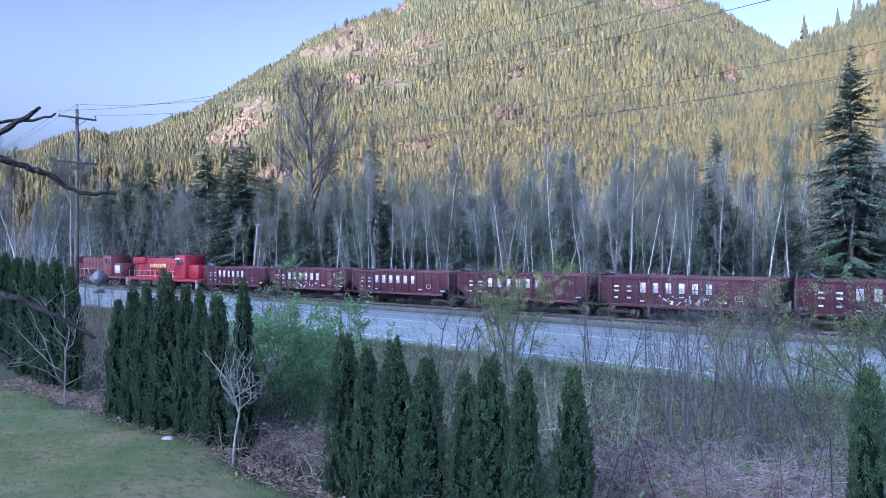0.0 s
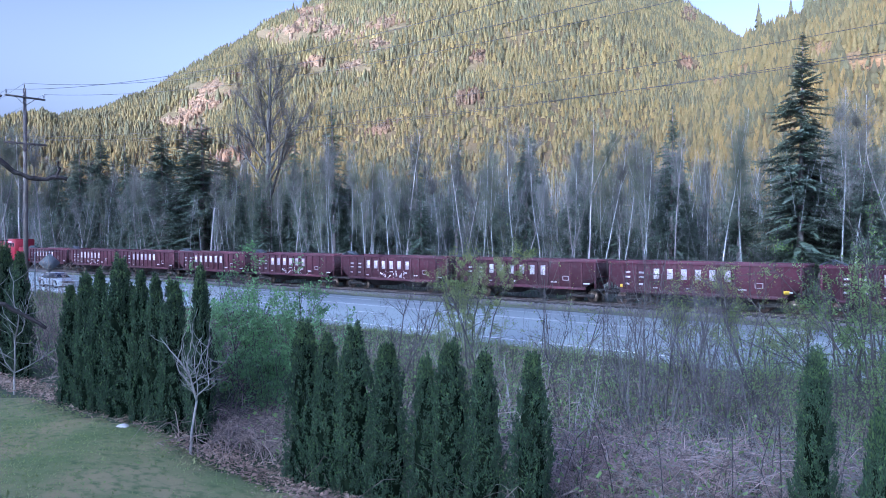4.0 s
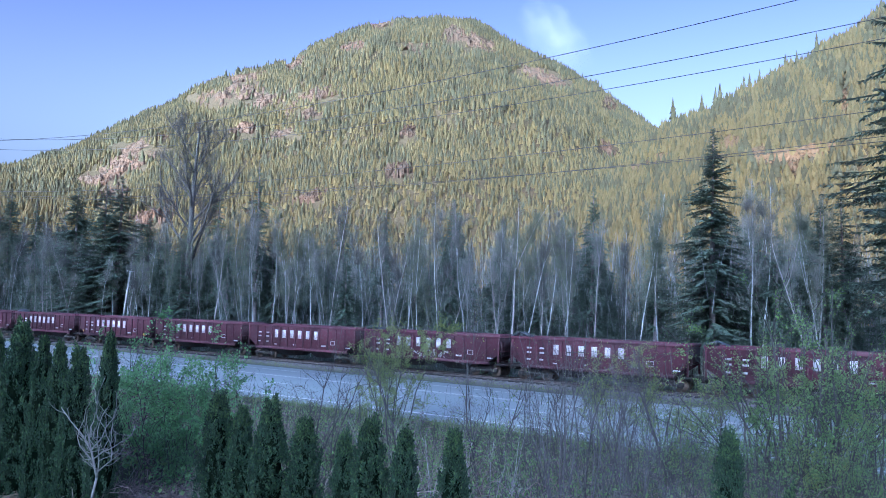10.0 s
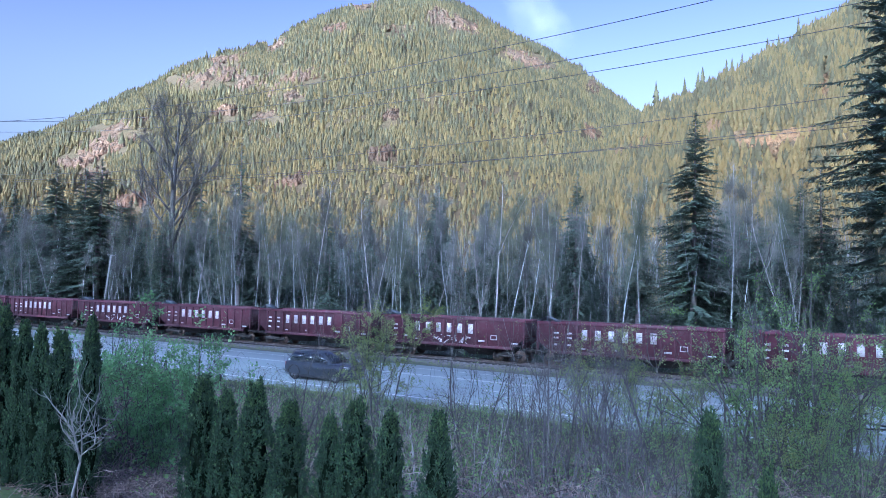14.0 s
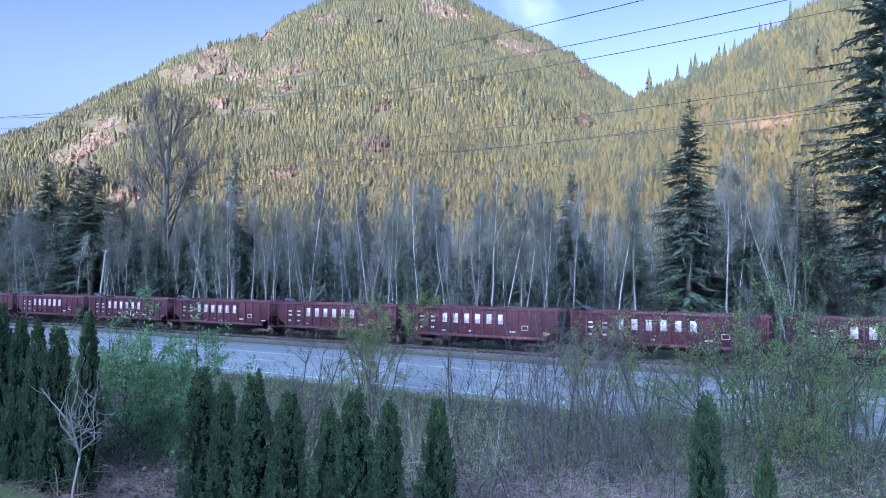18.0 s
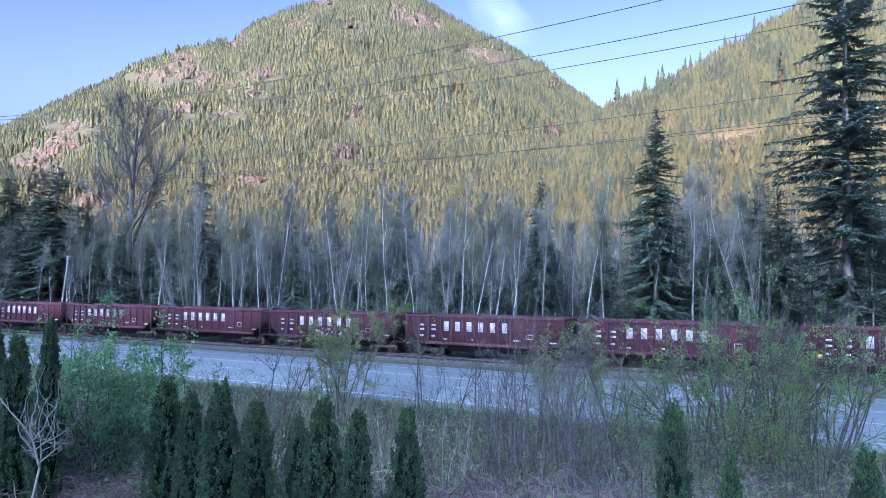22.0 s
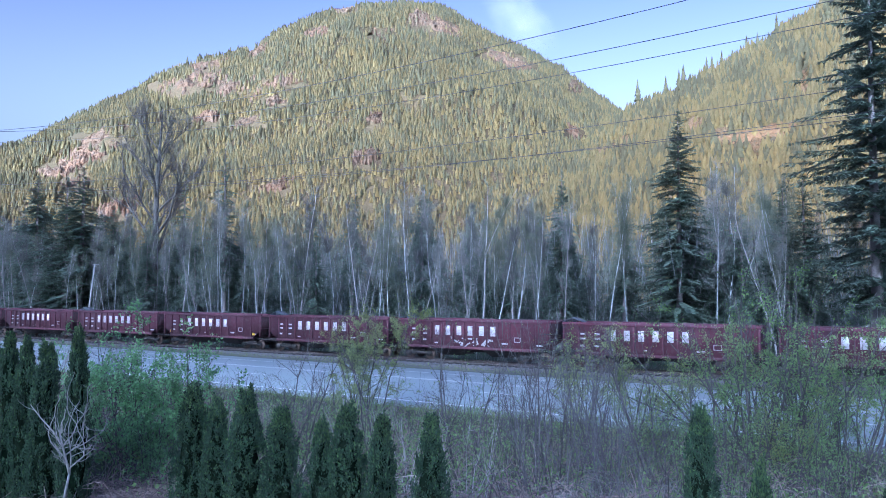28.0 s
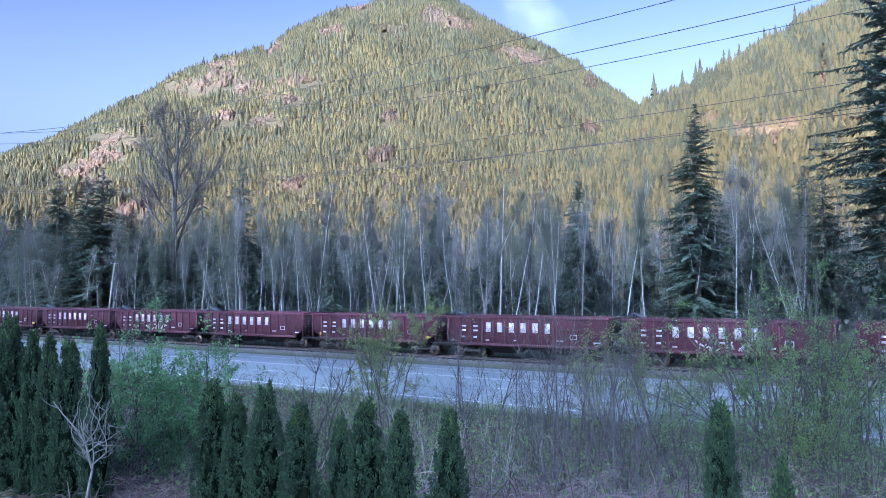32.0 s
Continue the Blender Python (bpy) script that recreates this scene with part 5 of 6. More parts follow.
    for x, y, h, st, lv in ((8.0, 14.5, 2.6, 9, 300), (6.6, 15.6, 2.9, 9, 250), (9.6, 15.0, 2.8, 9, 400), (11.4, 14.6, 2.8, 9, 500), (4.6, 16.2, 2.6, 8, 250), (3.4, 15.0, 2.4, 7, 200), (2.6, 17.4, 2.6, 7, 250), (12.8, 16.6, 3.0, 9, 600), (8.8, 18.2, 3.2, 9, 500), (5.2, 19.8, 3.2, 8, 300), (1.4, 22.5, 2.6, 7, 200), (2.8, 25.0, 2.8, 7, 300), (11.0, 20.4, 3.6, 9, 700), (14.4, 18.8, 3.4, 9, 700)):
        plant("thicket_sapling", "thin upright sapling with few small leaves in the thicket", "shrub", shrub(rng, h, 1.8, st, lv * 2, 0.05, "leaf", 0.16, 0.014, 110, 5, "grey_bark" if st == 7 else "stem"), spot(x, y, rng.uniform(0, 6)), "thicket saplings")
    for x, y, h, fork, arms, wide in ((-4.1, 14.3, 2.75, 0.42, 6, 0.42), (-9.7, 18.8, 3.7, 0.16, 6, 0.62)):
        t, c = lawn_tree(rng, h, fork, arms, wide)
        plant("ornamental_tree", "small pale-barked leafless ornamental tree on the lawn edge", "tree", [("trunk", t, M["pale_twig"], ""), ("crown", c, M["pale_twig"], "")], spot(x, y), "small lawn trees")


plant_cedars()
build_garden()
build_thicket()
plant_shrubs()


# ---- train ----
def bogie(parent, x, mats=("grime", "wheel_steel")):
    """A two-axle truck under a rail vehicle, centred at x along it."""
    b = part("truck", Geo().box(x, 0, 0.52, 0.5, 1.9, 0.28), M["grime"], parent, "dark cast-steel truck")
    for sy in (-0.98, 0.98):
        g = Geo()
        g.box(x, sy, 0.50, 2.3, 0.12, 0.22).box(x, sy, 0.70, 1.0, 0.12, 0.18).box(x - 0.9, sy, 0.45, 0.34, 0.16, 0.34).box(x + 0.9, sy, 0.45, 0.34, 0.16, 0.34)
        part("side_frame", g, M["grime"], b)
    for wx in (-0.89, 0.89):
        g = Geo()
        for sy in (-0.72, 0.72):
            g.cyl((x + wx, sy - 0.06, 0.44), (x + wx, sy + 0.06, 0.44), 0.44, 18)
        g.cyl((x + wx, -0.9, 0.44), (x + wx, 0.9, 0.44), 0.07, 8)
        part("wheelset", g, M["wheel_steel"], b, "rusty steel wheelset", True)
    return b


LETTERS = tuple(3.97 + 0.94 * k for k in range(6))


def gondola(mats, tag, marks, panel):
    """An open-top ballast car. Its own x runs back along the train from the front, y is across, z up from the rail; -y faces the road."""
    car = thing("ballast_car", tag, "railcar", None, "cars of the train")
    L0, L1, top, sill, w = 0.5, 13.08, 3.12, 1.0, 1.5
    paint = M["maroon"]
    for sy in (-1, 1):
        g = Geo().add([(L0, sy * w, top - 0.2), (L1, sy * w, top - 0.2), (L1, sy * w, 1.75), (L1 - 0.95, sy * w, sill + 0.12), (L0 + 0.95, sy * w, sill + 0.12), (L0, sy * w, 1.75),
                       (L0, sy * (w - 0.05), top - 0.2), (L1, sy * (w - 0.05), top - 0.2), (L1, sy * (w - 0.05), 1.75), (L1 - 0.95, sy * (w - 0.05), sill + 0.12), (L0 + 0.95, sy * (w - 0.05), sill + 0.12), (L0, sy * (w - 0.05), 1.75)],
                      [(0, 1, 2, 5), (2, 3, 4, 5), (6, 11, 8, 7), (8, 11, 10, 9), (0, 5, 11, 6), (1, 7, 8, 2), (2, 8, 9, 3), (4, 10, 11, 5)])
        part("side_sheet", g, paint, car)
        part("top_chord", bevelled(Geo().box((L0 + L1) / 2, sy * (w + 0.01), top - 0.09, L1 - L0 + 0.12, 0.17, 0.2), 0.02), paint, car)
        part("side_sill", bevelled(Geo().box((L0 + L1) / 2, sy * (w - 0.02), sill + 0.03, L1 - L0 - 1.7, 0.16, 0.2), 0.02), paint, car)
        rib = bevelled(Geo().box(0, sy * (w + 0.065), (top + sill) / 2 - 0.03, 0.1, 0.13, top - sill - 0.36), 0.012).mesh("rib", paint)
        for k in range(12):
            ob = part("rib", rib, None, car)
            ob.location.x = L0 + 1.12 + k * (L1 - L0 - 2.24) / 11
        for x in (L0 + 0.06, L1 - 0.06):
            part("corner_post", Geo().box(x, sy * (w + 0.02), (top + 1.0) / 2, 0.12, 0.12, top - 1.15), paint, car)
    for x, d in ((L0, 1), (L1, -1)):
        g = Geo().box(x + d * 0.02, 0, (top + 1.95) / 2 - 0.1, 0.05, 2 * w - 0.1, top - 2.15)
        g.add([(x, -w + 0.06, 1.9), (x, w - 0.06, 1.9), (x + d * 2.2, w - 0.06, 1.05), (x + d * 2.2, -w + 0.06, 1.05), (x, -w + 0.06, 1.84), (x, w - 0.06, 1.84), (x + d * 2.2, w - 0.06, 0.99), (x + d * 2.2, -w + 0.06, 0.99)],
              [(0, 1, 2, 3), (4, 7, 6, 5), (0, 3, 7, 4), (1, 5, 6, 2)])
        part("end_slope", g, M["maroon_dark"], car, "sloping end sheet in maroon darkened for shade")
        part("end_chord", Geo().box(x + d * 0.03, 0, top - 0.08, 0.14, 2 * w - 0.2, 0.16), paint, car)
        lad = Geo()
        for sy in (-w + 0.1, -w + 0.5):
            lad.cyl((x - d * 0.12, sy, 0.75), (x - d * 0.12, sy, top - 0.3), 0.018, 6)
        for k in range(6):
            lad.cyl((x - d * 0.12, -w + 0.1, 0.85 + k * 0.36), (x - d * 0.12, -w + 0.5, 0.85 + k * 0.36), 0.014, 6)
        part("ladder", lad, M["maroon_dark"], car)
        part("end_platform", Geo().box(x + d * 0.1, 0, 0.95, 0.9, 2.5, 0.1), M["grime"], car)
        g = Geo().box(x - d * 0.35, 0, 0.78, 0.7, 0.2, 0.22).box(x - d * 0.66, 0, 0.78, 0.24, 0.3, 0.28)
        part("coupler", g, M["grime"], car)
        bogie(car, x + d * 1.55)
    part("centre_sill", Geo().box(6.79, 0, 0.85, 12.0, 0.4, 0.4), M["grime"], car)
    part("inner_floor", Geo().box(6.79, 0, 1.15, 9.0, 2.9, 0.06), M["maroon_dark"], car)
    for k in range(2):
        x = 4.9 + k * 4.2
        g = Geo().add([(x - 1.7, -1.35, 1.1), (x + 1.7, -1.35, 1.1), (x + 1.7, 1.35, 1.1), (x - 1.7, 1.35, 1.1), (x - 0.8, -0.9, 0.42), (x + 0.8, -0.9, 0.42), (x + 0.8, 0.9, 0.42), (x - 0.8, 0.9, 0.42)],
                      [(0, 1, 5, 4), (1, 2, 6, 5), (2, 3, 7, 6), (3, 0, 4, 7), (4, 5, 6, 7)])
        part("hopper_chute", g, M["grime"], car)
    if panel:
        for sx in (-1, 1):
            g = Geo().box(L0 + 0.62 + sx * 0.36, -0.95, top + 0.17, 0.8, 0.8, 0.04, Matrix.Rotation(radians(sx * 22), 3, "Y"))
            part("solar_panel", g, M["panel"], car, "small tilted grey solar panel")
            part("panel_bracket", Geo().box(L0 + 0.62 + sx * 0.62, -0.95, top + 0.03, 0.05, 0.7, 0.16), M["panel"], car)
        part("panel_post", Geo().box(L0 + 0.62, -0.95, top + 0.13, 0.06, 0.7, 0.3), M["panel"], car)
    y = -w - 0.008
    for k, x in enumerate(LETTERS):
        part("lettering_block", Geo().box(x, y, 2.3, 0.4, 0.012, 0.7), M["white_paint"], car, "white painted block" if k == 0 else "")
    bar = 0
    for bx in (1.72, 2.72):
        for bz, bw in ((2.35, 0.36), (2.03, 0.36), (1.55, 0.3)):
            part("marking_bar", Geo().box(bx + bw / 2, y, bz, bw, 0.012, 0.13), M["white_paint"], car, "small white marking" if bar == 0 else "")
            bar += 1
    for bx, bz, bw, bh in ((3.9, 1.35, 0.3, 0.09), (6.2, 1.38, 0.34, 0.1), (9.6, 1.45, 0.5, 0.12), (12.3, 1.4, 0.5, 0.1)):
        part("marking_bar", Geo().box(bx, y, bz, bw, 0.012, bh), M["white_paint"], car)
    g = Geo()
    for dx, dz, sx, sz in ((0, 0.15, 0.5, 0.05), (0, -0.15, 0.5, 0.05), (-0.23, 0, 0.05, 0.3), (0.23, 0, 0.05, 0.3)):
        g.box(10.6 + dx, y, 1.75 + dz, sx, 0.012, sz)
    part("label_frame", g, M["white_paint"], car, "white outlined label square")
    if marks == "graffiti":
        rng = np.random.default_rng(7)
        g = Geo()
        for k in range(26):
            m = Matrix.Rotation(rng.uniform(-1.2, 1.2), 3, "Y")
            g.box(5.3 + rng.uniform(0, 3.2), y - 0.004, 1.45 + rng.uniform(-0.22, 0.3), rng.uniform(0.15, 0.5), 0.01, rng.uniform(0.05, 0.13), m)
        part("graffiti", g, M["white_paint"], car, "pale scrawled spray paint", kind="stuff")
    if marks == "yellow":
        for bx in (1.5, 12.2):
            part("yellow_plate", Geo().box(bx, y - 0.002, 1.4, 0.34, 0.012, 0.22), M["yellow_paint"], car, "yellow plate")
    return car


def locomotive(body, tag, dark):
    """A road diesel locomotive; x runs back from its front coupler."""
    lo = thing("locomotive", tag, "locomotive")
    b = M[body]
    part("underframe", bevelled(Geo().box(9.8, 0, 1.25, 19.0, 2.9, 0.35), 0.03), b, lo)
    part("fuel_tank", bevelled(Geo().box(9.8, 0, 0.75, 5.0, 2.6, 0.75), 0.12), M["grime"], lo, "black fuel tank")
    part("long_hood", bevelled(Geo().box(7.6, 0, 2.75, 11.4, 1.9, 2.6), 0.1), b, lo)
    part("radiator_section", bevelled(Geo().box(3.6, 0, 3.75, 3.6, 2.7, 0.8), 0.06), b, lo)
    cab = part("cab", bevelled(Geo().box(14.9, 0, 2.95, 2.6, 2.95, 3.0), 0.12), b, lo)
    part("nose", bevelled(Geo().box(17.3, 0, 2.35, 2.3, 2.0, 1.8), 0.2), b, lo)
    for sy in (-1.482, 1.482):
        part("cab_window", Geo().box(14.7, sy, 3.55, 0.75, 0.03, 0.62), M["glass"], cab, "dark cab window")
        part("cab_window", Geo().box(15.6, sy, 3.55, 0.5, 0.03, 0.62), M["glass"], cab)
    for k in range(9):
        part("hood_door", Geo().box(3.2 + k * 1.1, -0.965, 2.6, 0.95, 0.03, 1.7), b, lo)
    for k in range(5):
        part("roof_fan", Geo().cyl((2.6 + k * 1.9, 0, 4.02), (2.6 + k * 1.9, 0, 4.2), 0.62, 14), M["grime"], lo)
    part("exhaust", Geo().box(10.5, 0, 4.15, 0.9, 0.5, 0.3), M["grime"], lo)
    if not dark:
        for k in range(8):
            part("lettering_block", Geo().box(6.4 + k * 0.55, -0.985, 3.05, 0.4, 0.02, 0.5), M["yellow_line"], lo, "yellow lettering block" if k == 0 else "")
        part("stripe", Geo().box(7.6, -0.985, 1.65, 11.0, 0.02, 0.07), M["white_paint"], lo, "thin pale stripe")
        part("number_board", Geo().box(14.4, -1.49, 3.98, 1.2, 0.02, 0.24), M["white_paint"], lo, "white number board")
    else:
        part("grille", Geo().box(4.0, -1.37, 3.7, 3.0, 0.03, 0.6), M["grime"], lo, "black radiator grille")
        part("patch", Geo().box(17.2, -1.01, 2.4, 1.6, 0.02, 1.1), M["white_paint"], lo, "worn white nose patch")
    for sy in (-1.4, 1.4):
        g = Geo()
        g.tube([(0.9, sy, 2.35), (13.4, sy, 2.35)], 0.022, 6)
        for k in range(9):
            g.cyl((1.0 + k * 1.5, sy, 1.4), (1.0 + k * 1.5, sy, 2.35), 0.018, 6)
        part("handrail", g, M["white_paint"], lo, "white handrail")
    for x in (0.5, 19.1):
        g = Geo()
        for k in range(4):
            g.box(x, -1.3, 0.4 + k * 0.26, 0.5, 0.5, 0.04)
        g.box(x - 0.25, -1.3, 0.8, 0.04, 0.5, 1.1)
        part("step_well", g, M["white_paint"] if not dark else M["grime"], lo)
        part("coupler", Geo().box(x + (-0.5 if x < 1 else 0.5), 0, 0.8, 0.7, 0.3, 0.3), M["grime"], lo)
    for x in (4.3, 15.4):
        bogie(lo, x)
        part("middle_wheelset", Geo().cyl((x, -0.8, 0.5), (x, 0.8, 0.5), 0.5, 18), M["wheel_steel"], lo)
    return lo


CAR_LENGTH = 13.58
TRAIN = []          # things of the train with the place of their front at the start, along the rails


def build_train():
    kinds = [("maroon open-top ballast car with white lettering blocks", "", True), ("maroon ballast car scrawled with pale graffiti", "graffiti", True), ("maroon ballast car with small yellow plates", "yellow", False), ("weathered maroon ballast car", "", False)]
    protos = [gondola(M, *k) for k in kinds]
    order = [0, 1, 3, 0, 1, 1, 0, 2, 0, 3, 1, 0, 0, 1, 0, 0, 2, 0, 1, 3, 0, 2, 0, 1, 0, 2, 0, 1, 3, 1, 0, 0, 1]
    used = set()
    first = -81.9
    for i, k in enumerate(order):
        ob = protos[k] if k not in used else copy_thing(protos[k], Matrix())
        used.add(k)
        TRAIN.append((ob, first + CAR_LENGTH * i, 1))
    TRAIN.append((locomotive("loco_red", "bright red diesel locomotive with a white-topped cab", False), first - 0.2 - 20.2, 1))
    TRAIN.append((locomotive("loco_dark", "weathered dark red diesel locomotive", True), first - 0.6 - 40.6, 1))


# ---- road vehicles ----
def loft(geo, stations, straight=False):
    """Skin over cross-sections: x, bottom, top, half width at bottom, belly and top; straight: sides lean in evenly."""
    v = []
    for x, z0, z1, wb, wm, wt in stations:
        h = z1 - z0
        half = [(wb, z0), (wm, z0 + 0.22 * h), (wm, z0 + 0.62 * h), (wt + (wm - wt) * 0.35, z0 + 0.92 * h), (wt * 0.9, z1)]
        if straight:
            half = [(wb, z0), (wb + (wt - wb) * 0.22, z0 + 0.22 * h), (wb + (wt - wb) * 0.62, z0 + 0.62 * h), (wb + (wt - wb) * 0.94, z0 + 0.94 * h), (wt * 0.9, z1)]
        v += [(x, -a, z) for a, z in half] + [(x, a, z) for a, z in half[::-1]]
    n = 10
    f = [(i * n + j, i * n + (j + 1) % n, (i + 1) * n + (j + 1) % n, (i + 1) * n + j) for i in range(len(stations) - 1) for j in range(n)]
    for b in (0, (len(stations) - 1) * n):
        f += [(b + j, b + j + 1, b + 8 - j, b + 9 - j) for j in range(4)]
    return geo.add(v, f)


def wheel(parent, x, y, r, rim_paint, name="wheel"):
    side = -1 if y < 0 else 1
    g = Geo()
    ring = [(-0.1, r - 0.05), (-0.11, r - 0.02), (-0.08, r), (0.08, r), (0.11, r - 0.02), (0.1, r - 0.05), (0.1, r * 0.66), (-0.1, r * 0.66)]
    n = 22
    v = [(x + math.cos(a) * q, y + o, r + math.sin(a) * q) for a in (k * 2 * math.pi / n for k in range(n)) for o, q in ring]
    f = [(k * 8 + j, k * 8 + (j + 1) % 8, ((k + 1) % n) * 8 + (j + 1) % 8, ((k + 1) % n) * 8 + j) for k in range(n) for j in range(8)]
    w = part(name, Geo().cyl((x, y - 0.09, r), (x, y + 0.09, r), 0.1, 10), M["grime"], parent)
    part("tyre", g.add(v, f), M["rubber"], w, "black tyre", True)
    g = Geo()
    for k in range(5):
        m = Matrix.Rotation(k * 2 * math.pi / 5, 3, "Y")
        q = m @ Vector((r * 0.36, 0, 0))
        g.box(x + q.x, y + side * 0.07, r + q.z, r * 0.62, 0.04, 0.075, m)
    g.tube([(x, y + side * 0.04, r), (x, y + side * 0.085, r)], [r * 0.16, r * 0.16], 10)
    g.tube([(x + math.cos(a) * r * 0.64, y + side * 0.07, r + math.sin(a) * r * 0.64) for a in (k * 2 * math.pi / 18 for k in range(19))], 0.022, 5, False)
    part("rim", g, rim_paint, w, "spoked rim")
    return w


def vehicle(name, tag, paint, L, W, H, belt, hood, cabin, clear=0.2, r=0.36, rails=False, bed=False, rim="alloy", axle=(0.17, 0.82)):
    """A road vehicle that heads along +x, its middle at x = 0. cabin: where the glass house starts and ends below and above, as shares of the length from the tail."""
    car = thing(name, tag, "car" if not bed else "pickup truck")
    x = lambda k: (k - 0.5) * L
    hw = W / 2
    g = loft(Geo(), [(x(0.0), clear + 0.25, belt - 0.12, hw * 0.86, hw * 0.9, hw * 0.84), (x(0.03), clear + 0.05, belt, hw * 0.9, hw * 0.97, hw * 0.9), (x(0.12), clear, belt, hw * 0.93, hw, hw * 0.92), (x(0.5), clear, belt, hw * 0.93, hw, hw * 0.93),
                     (x(cabin[1]), clear, belt - 0.02, hw * 0.93, hw, hw * 0.92), (x(0.9), clear, hood, hw * 0.92, hw * 0.98, hw * 0.86), (x(0.97), clear + 0.04, hood - 0.08, hw * 0.86, hw * 0.93, hw * 0.8), (x(1.0), clear + 0.15, hood - 0.24, hw * 0.7, hw * 0.78, hw * 0.66)])
    part("body", g, paint, car, smooth=False)
    gt = loft(Geo(), [(x(cabin[0]), belt - 0.08, belt + 0.02, hw * 0.86, hw * 0.86, hw * 0.82), (x(cabin[2]), belt - 0.08, H - 0.05, hw * 0.9, hw * 0.86, hw * 0.68), (x((cabin[2] + cabin[3]) / 2), belt - 0.08, H, hw * 0.91, hw * 0.87, hw * 0.7),
                      (x(cabin[3]), belt - 0.08, H - 0.04, hw * 0.91, hw * 0.87, hw * 0.68), (x(cabin[1]), belt - 0.08, belt, hw * 0.9, hw * 0.86, hw * 0.8)], True)
    roof = part("roof", gt, paint, car)
    gh = H - belt
    for sy in (-1, 1):
        a0, a1 = cabin[0] + (cabin[2] - cabin[0]) * 0.35, cabin[1] - (cabin[1] - cabin[3]) * 0.3
        b0, b1 = cabin[2] + 0.015, cabin[3] - 0.01
        cuts = [0.0, 0.36, 0.66, 1.0] if not bed else [0.0, 0.45, 1.0]
        for k in range(len(cuts) - 1):
            u0, u1 = cuts[k] + 0.015, cuts[k + 1] - 0.015
            yb, yt = sy * (hw * 0.885 + 0.012), sy * (hw * 0.775 + 0.012)
            lo0, lo1 = a0 + (a1 - a0) * u0, a0 + (a1 - a0) * u1
            hi0, hi1 = b0 + (b1 - b0) * u0, b0 + (b1 - b0) * u1
            q = [(x(lo0), yb, belt + 0.05), (x(lo1), yb, belt + 0.05), (x(hi1), yt, H - 0.15), (x(hi0), yt, H - 0.15)]
            part("side_window", Geo().add(q + [(c[0], c[1] - sy * 0.03, c[2]) for c in q], [(0, 1, 2, 3), (4, 7, 6, 5), (0, 4, 5, 1), (1, 5, 6, 2), (2, 6, 7, 3), (3, 7, 4, 0)]), M["glass"], car, "dark side window" if k == 0 else "")
        part("side_mirror", bevelled(Geo().box(x(cabin[1] - 0.06), sy * (hw + 0.08), belt + 0.08, 0.14, 0.2, 0.15), 0.03), paint if not bed else M["black"], car)
        part("headlamp", bevelled(Geo().box(x(0.955), sy * hw * 0.74, hood - 0.14, 0.28, 0.34, 0.14), 0.03), M["lamp_lens"], car, "clear headlamp")
        part("tail_lamp", bevelled(Geo().box(x(0.012), sy * hw * 0.8, belt - 0.22, 0.1, 0.22, 0.3), 0.03), M["tail_lens"], car, "red tail lamp")
        part("sill_trim", Geo().box(0, sy * (hw * 0.955), clear + 0.06, L * 0.46, 0.08, 0.13), M["black"], car)
        for k in axle:
            n = 12
            arch = [(x(k) + math.cos(q) * (r + 0.075), sy * (hw * 0.995), r + math.sin(q) * (r + 0.075)) for q in (j * math.pi / n for j in range(n + 1))]
            part("wheel_arch", Geo().tube(arch, 0.05, 6), M["black"], car)
            wheel(car, x(k), sy * (hw - 0.11), r, M[rim])
        if rails:
            part("roof_rail", Geo().tube([(x(cabin[2] + 0.02), sy * hw * 0.64, H - 0.02), (x(cabin[2] + 0.04), sy * hw * 0.64, H + 0.04), (x(cabin[3] - 0.05), sy * hw * 0.64, H + 0.04), (x(cabin[3] - 0.02), sy * hw * 0.64, H - 0.01)], 0.018, 6), M["alloy"], car)
    q = [(x(cabin[3]) + 0.05, -hw * 0.66, H - 0.06), (x(cabin[3]) + 0.05, hw * 0.66, H - 0.06), (x(cabin[1]) - 0.04, hw * 0.8, belt + 0.035), (x(cabin[1]) - 0.04, -hw * 0.8, belt + 0.035)]
    part("windscreen", Geo().add(q + [(c[0] + 0.025, c[1], c[2] + 0.02) for c in q], [(0, 1, 2, 3), (4, 7, 6, 5), (0, 4, 5, 1), (1, 5, 6, 2), (2, 6, 7, 3), (3, 7, 4, 0)]), M["glass"], car, "windscreen")
    q = [(x(cabin[2]) - 0.04, -hw * 0.62, H - 0.1), (x(cabin[2]) - 0.04, hw * 0.62, H - 0.1), (x(cabin[0]) + 0.02, hw * 0.74, belt + 0.06), (x(cabin[0]) + 0.02, -hw * 0.74, belt + 0.06)]
    part("rear_window", Geo().add(q + [(c[0] - 0.025, c[1], c[2] + 0.02) for c in q], [(0, 1, 2, 3), (4, 7, 6, 5), (0, 4, 5, 1), (1, 5, 6, 2), (2, 6, 7, 3), (3, 7, 4, 0)]), M["glass"], car, "rear window")
    part("grille", bevelled(Geo().box(x(0.99), 0, hood - 0.26, 0.12, W * 0.56, 0.2), 0.03), M["black"], car, "black grille")
    part("front_bumper", bevelled(Geo().box(x(0.975), 0, clear + 0.14, 0.3, W * 0.84, 0.2), 0.06), M["black"] if bed else paint, car)
    part("rear_bumper", bevelled(Geo().box(x(0.02), 0, clear + 0.2, 0.24, W * 0.9, 0.22), 0.05), M["black"], car)
    part("underbody", Geo().box(0, 0, clear + 0.05, L * 0.9, W * 0.75, 0.2), M["black"], car)
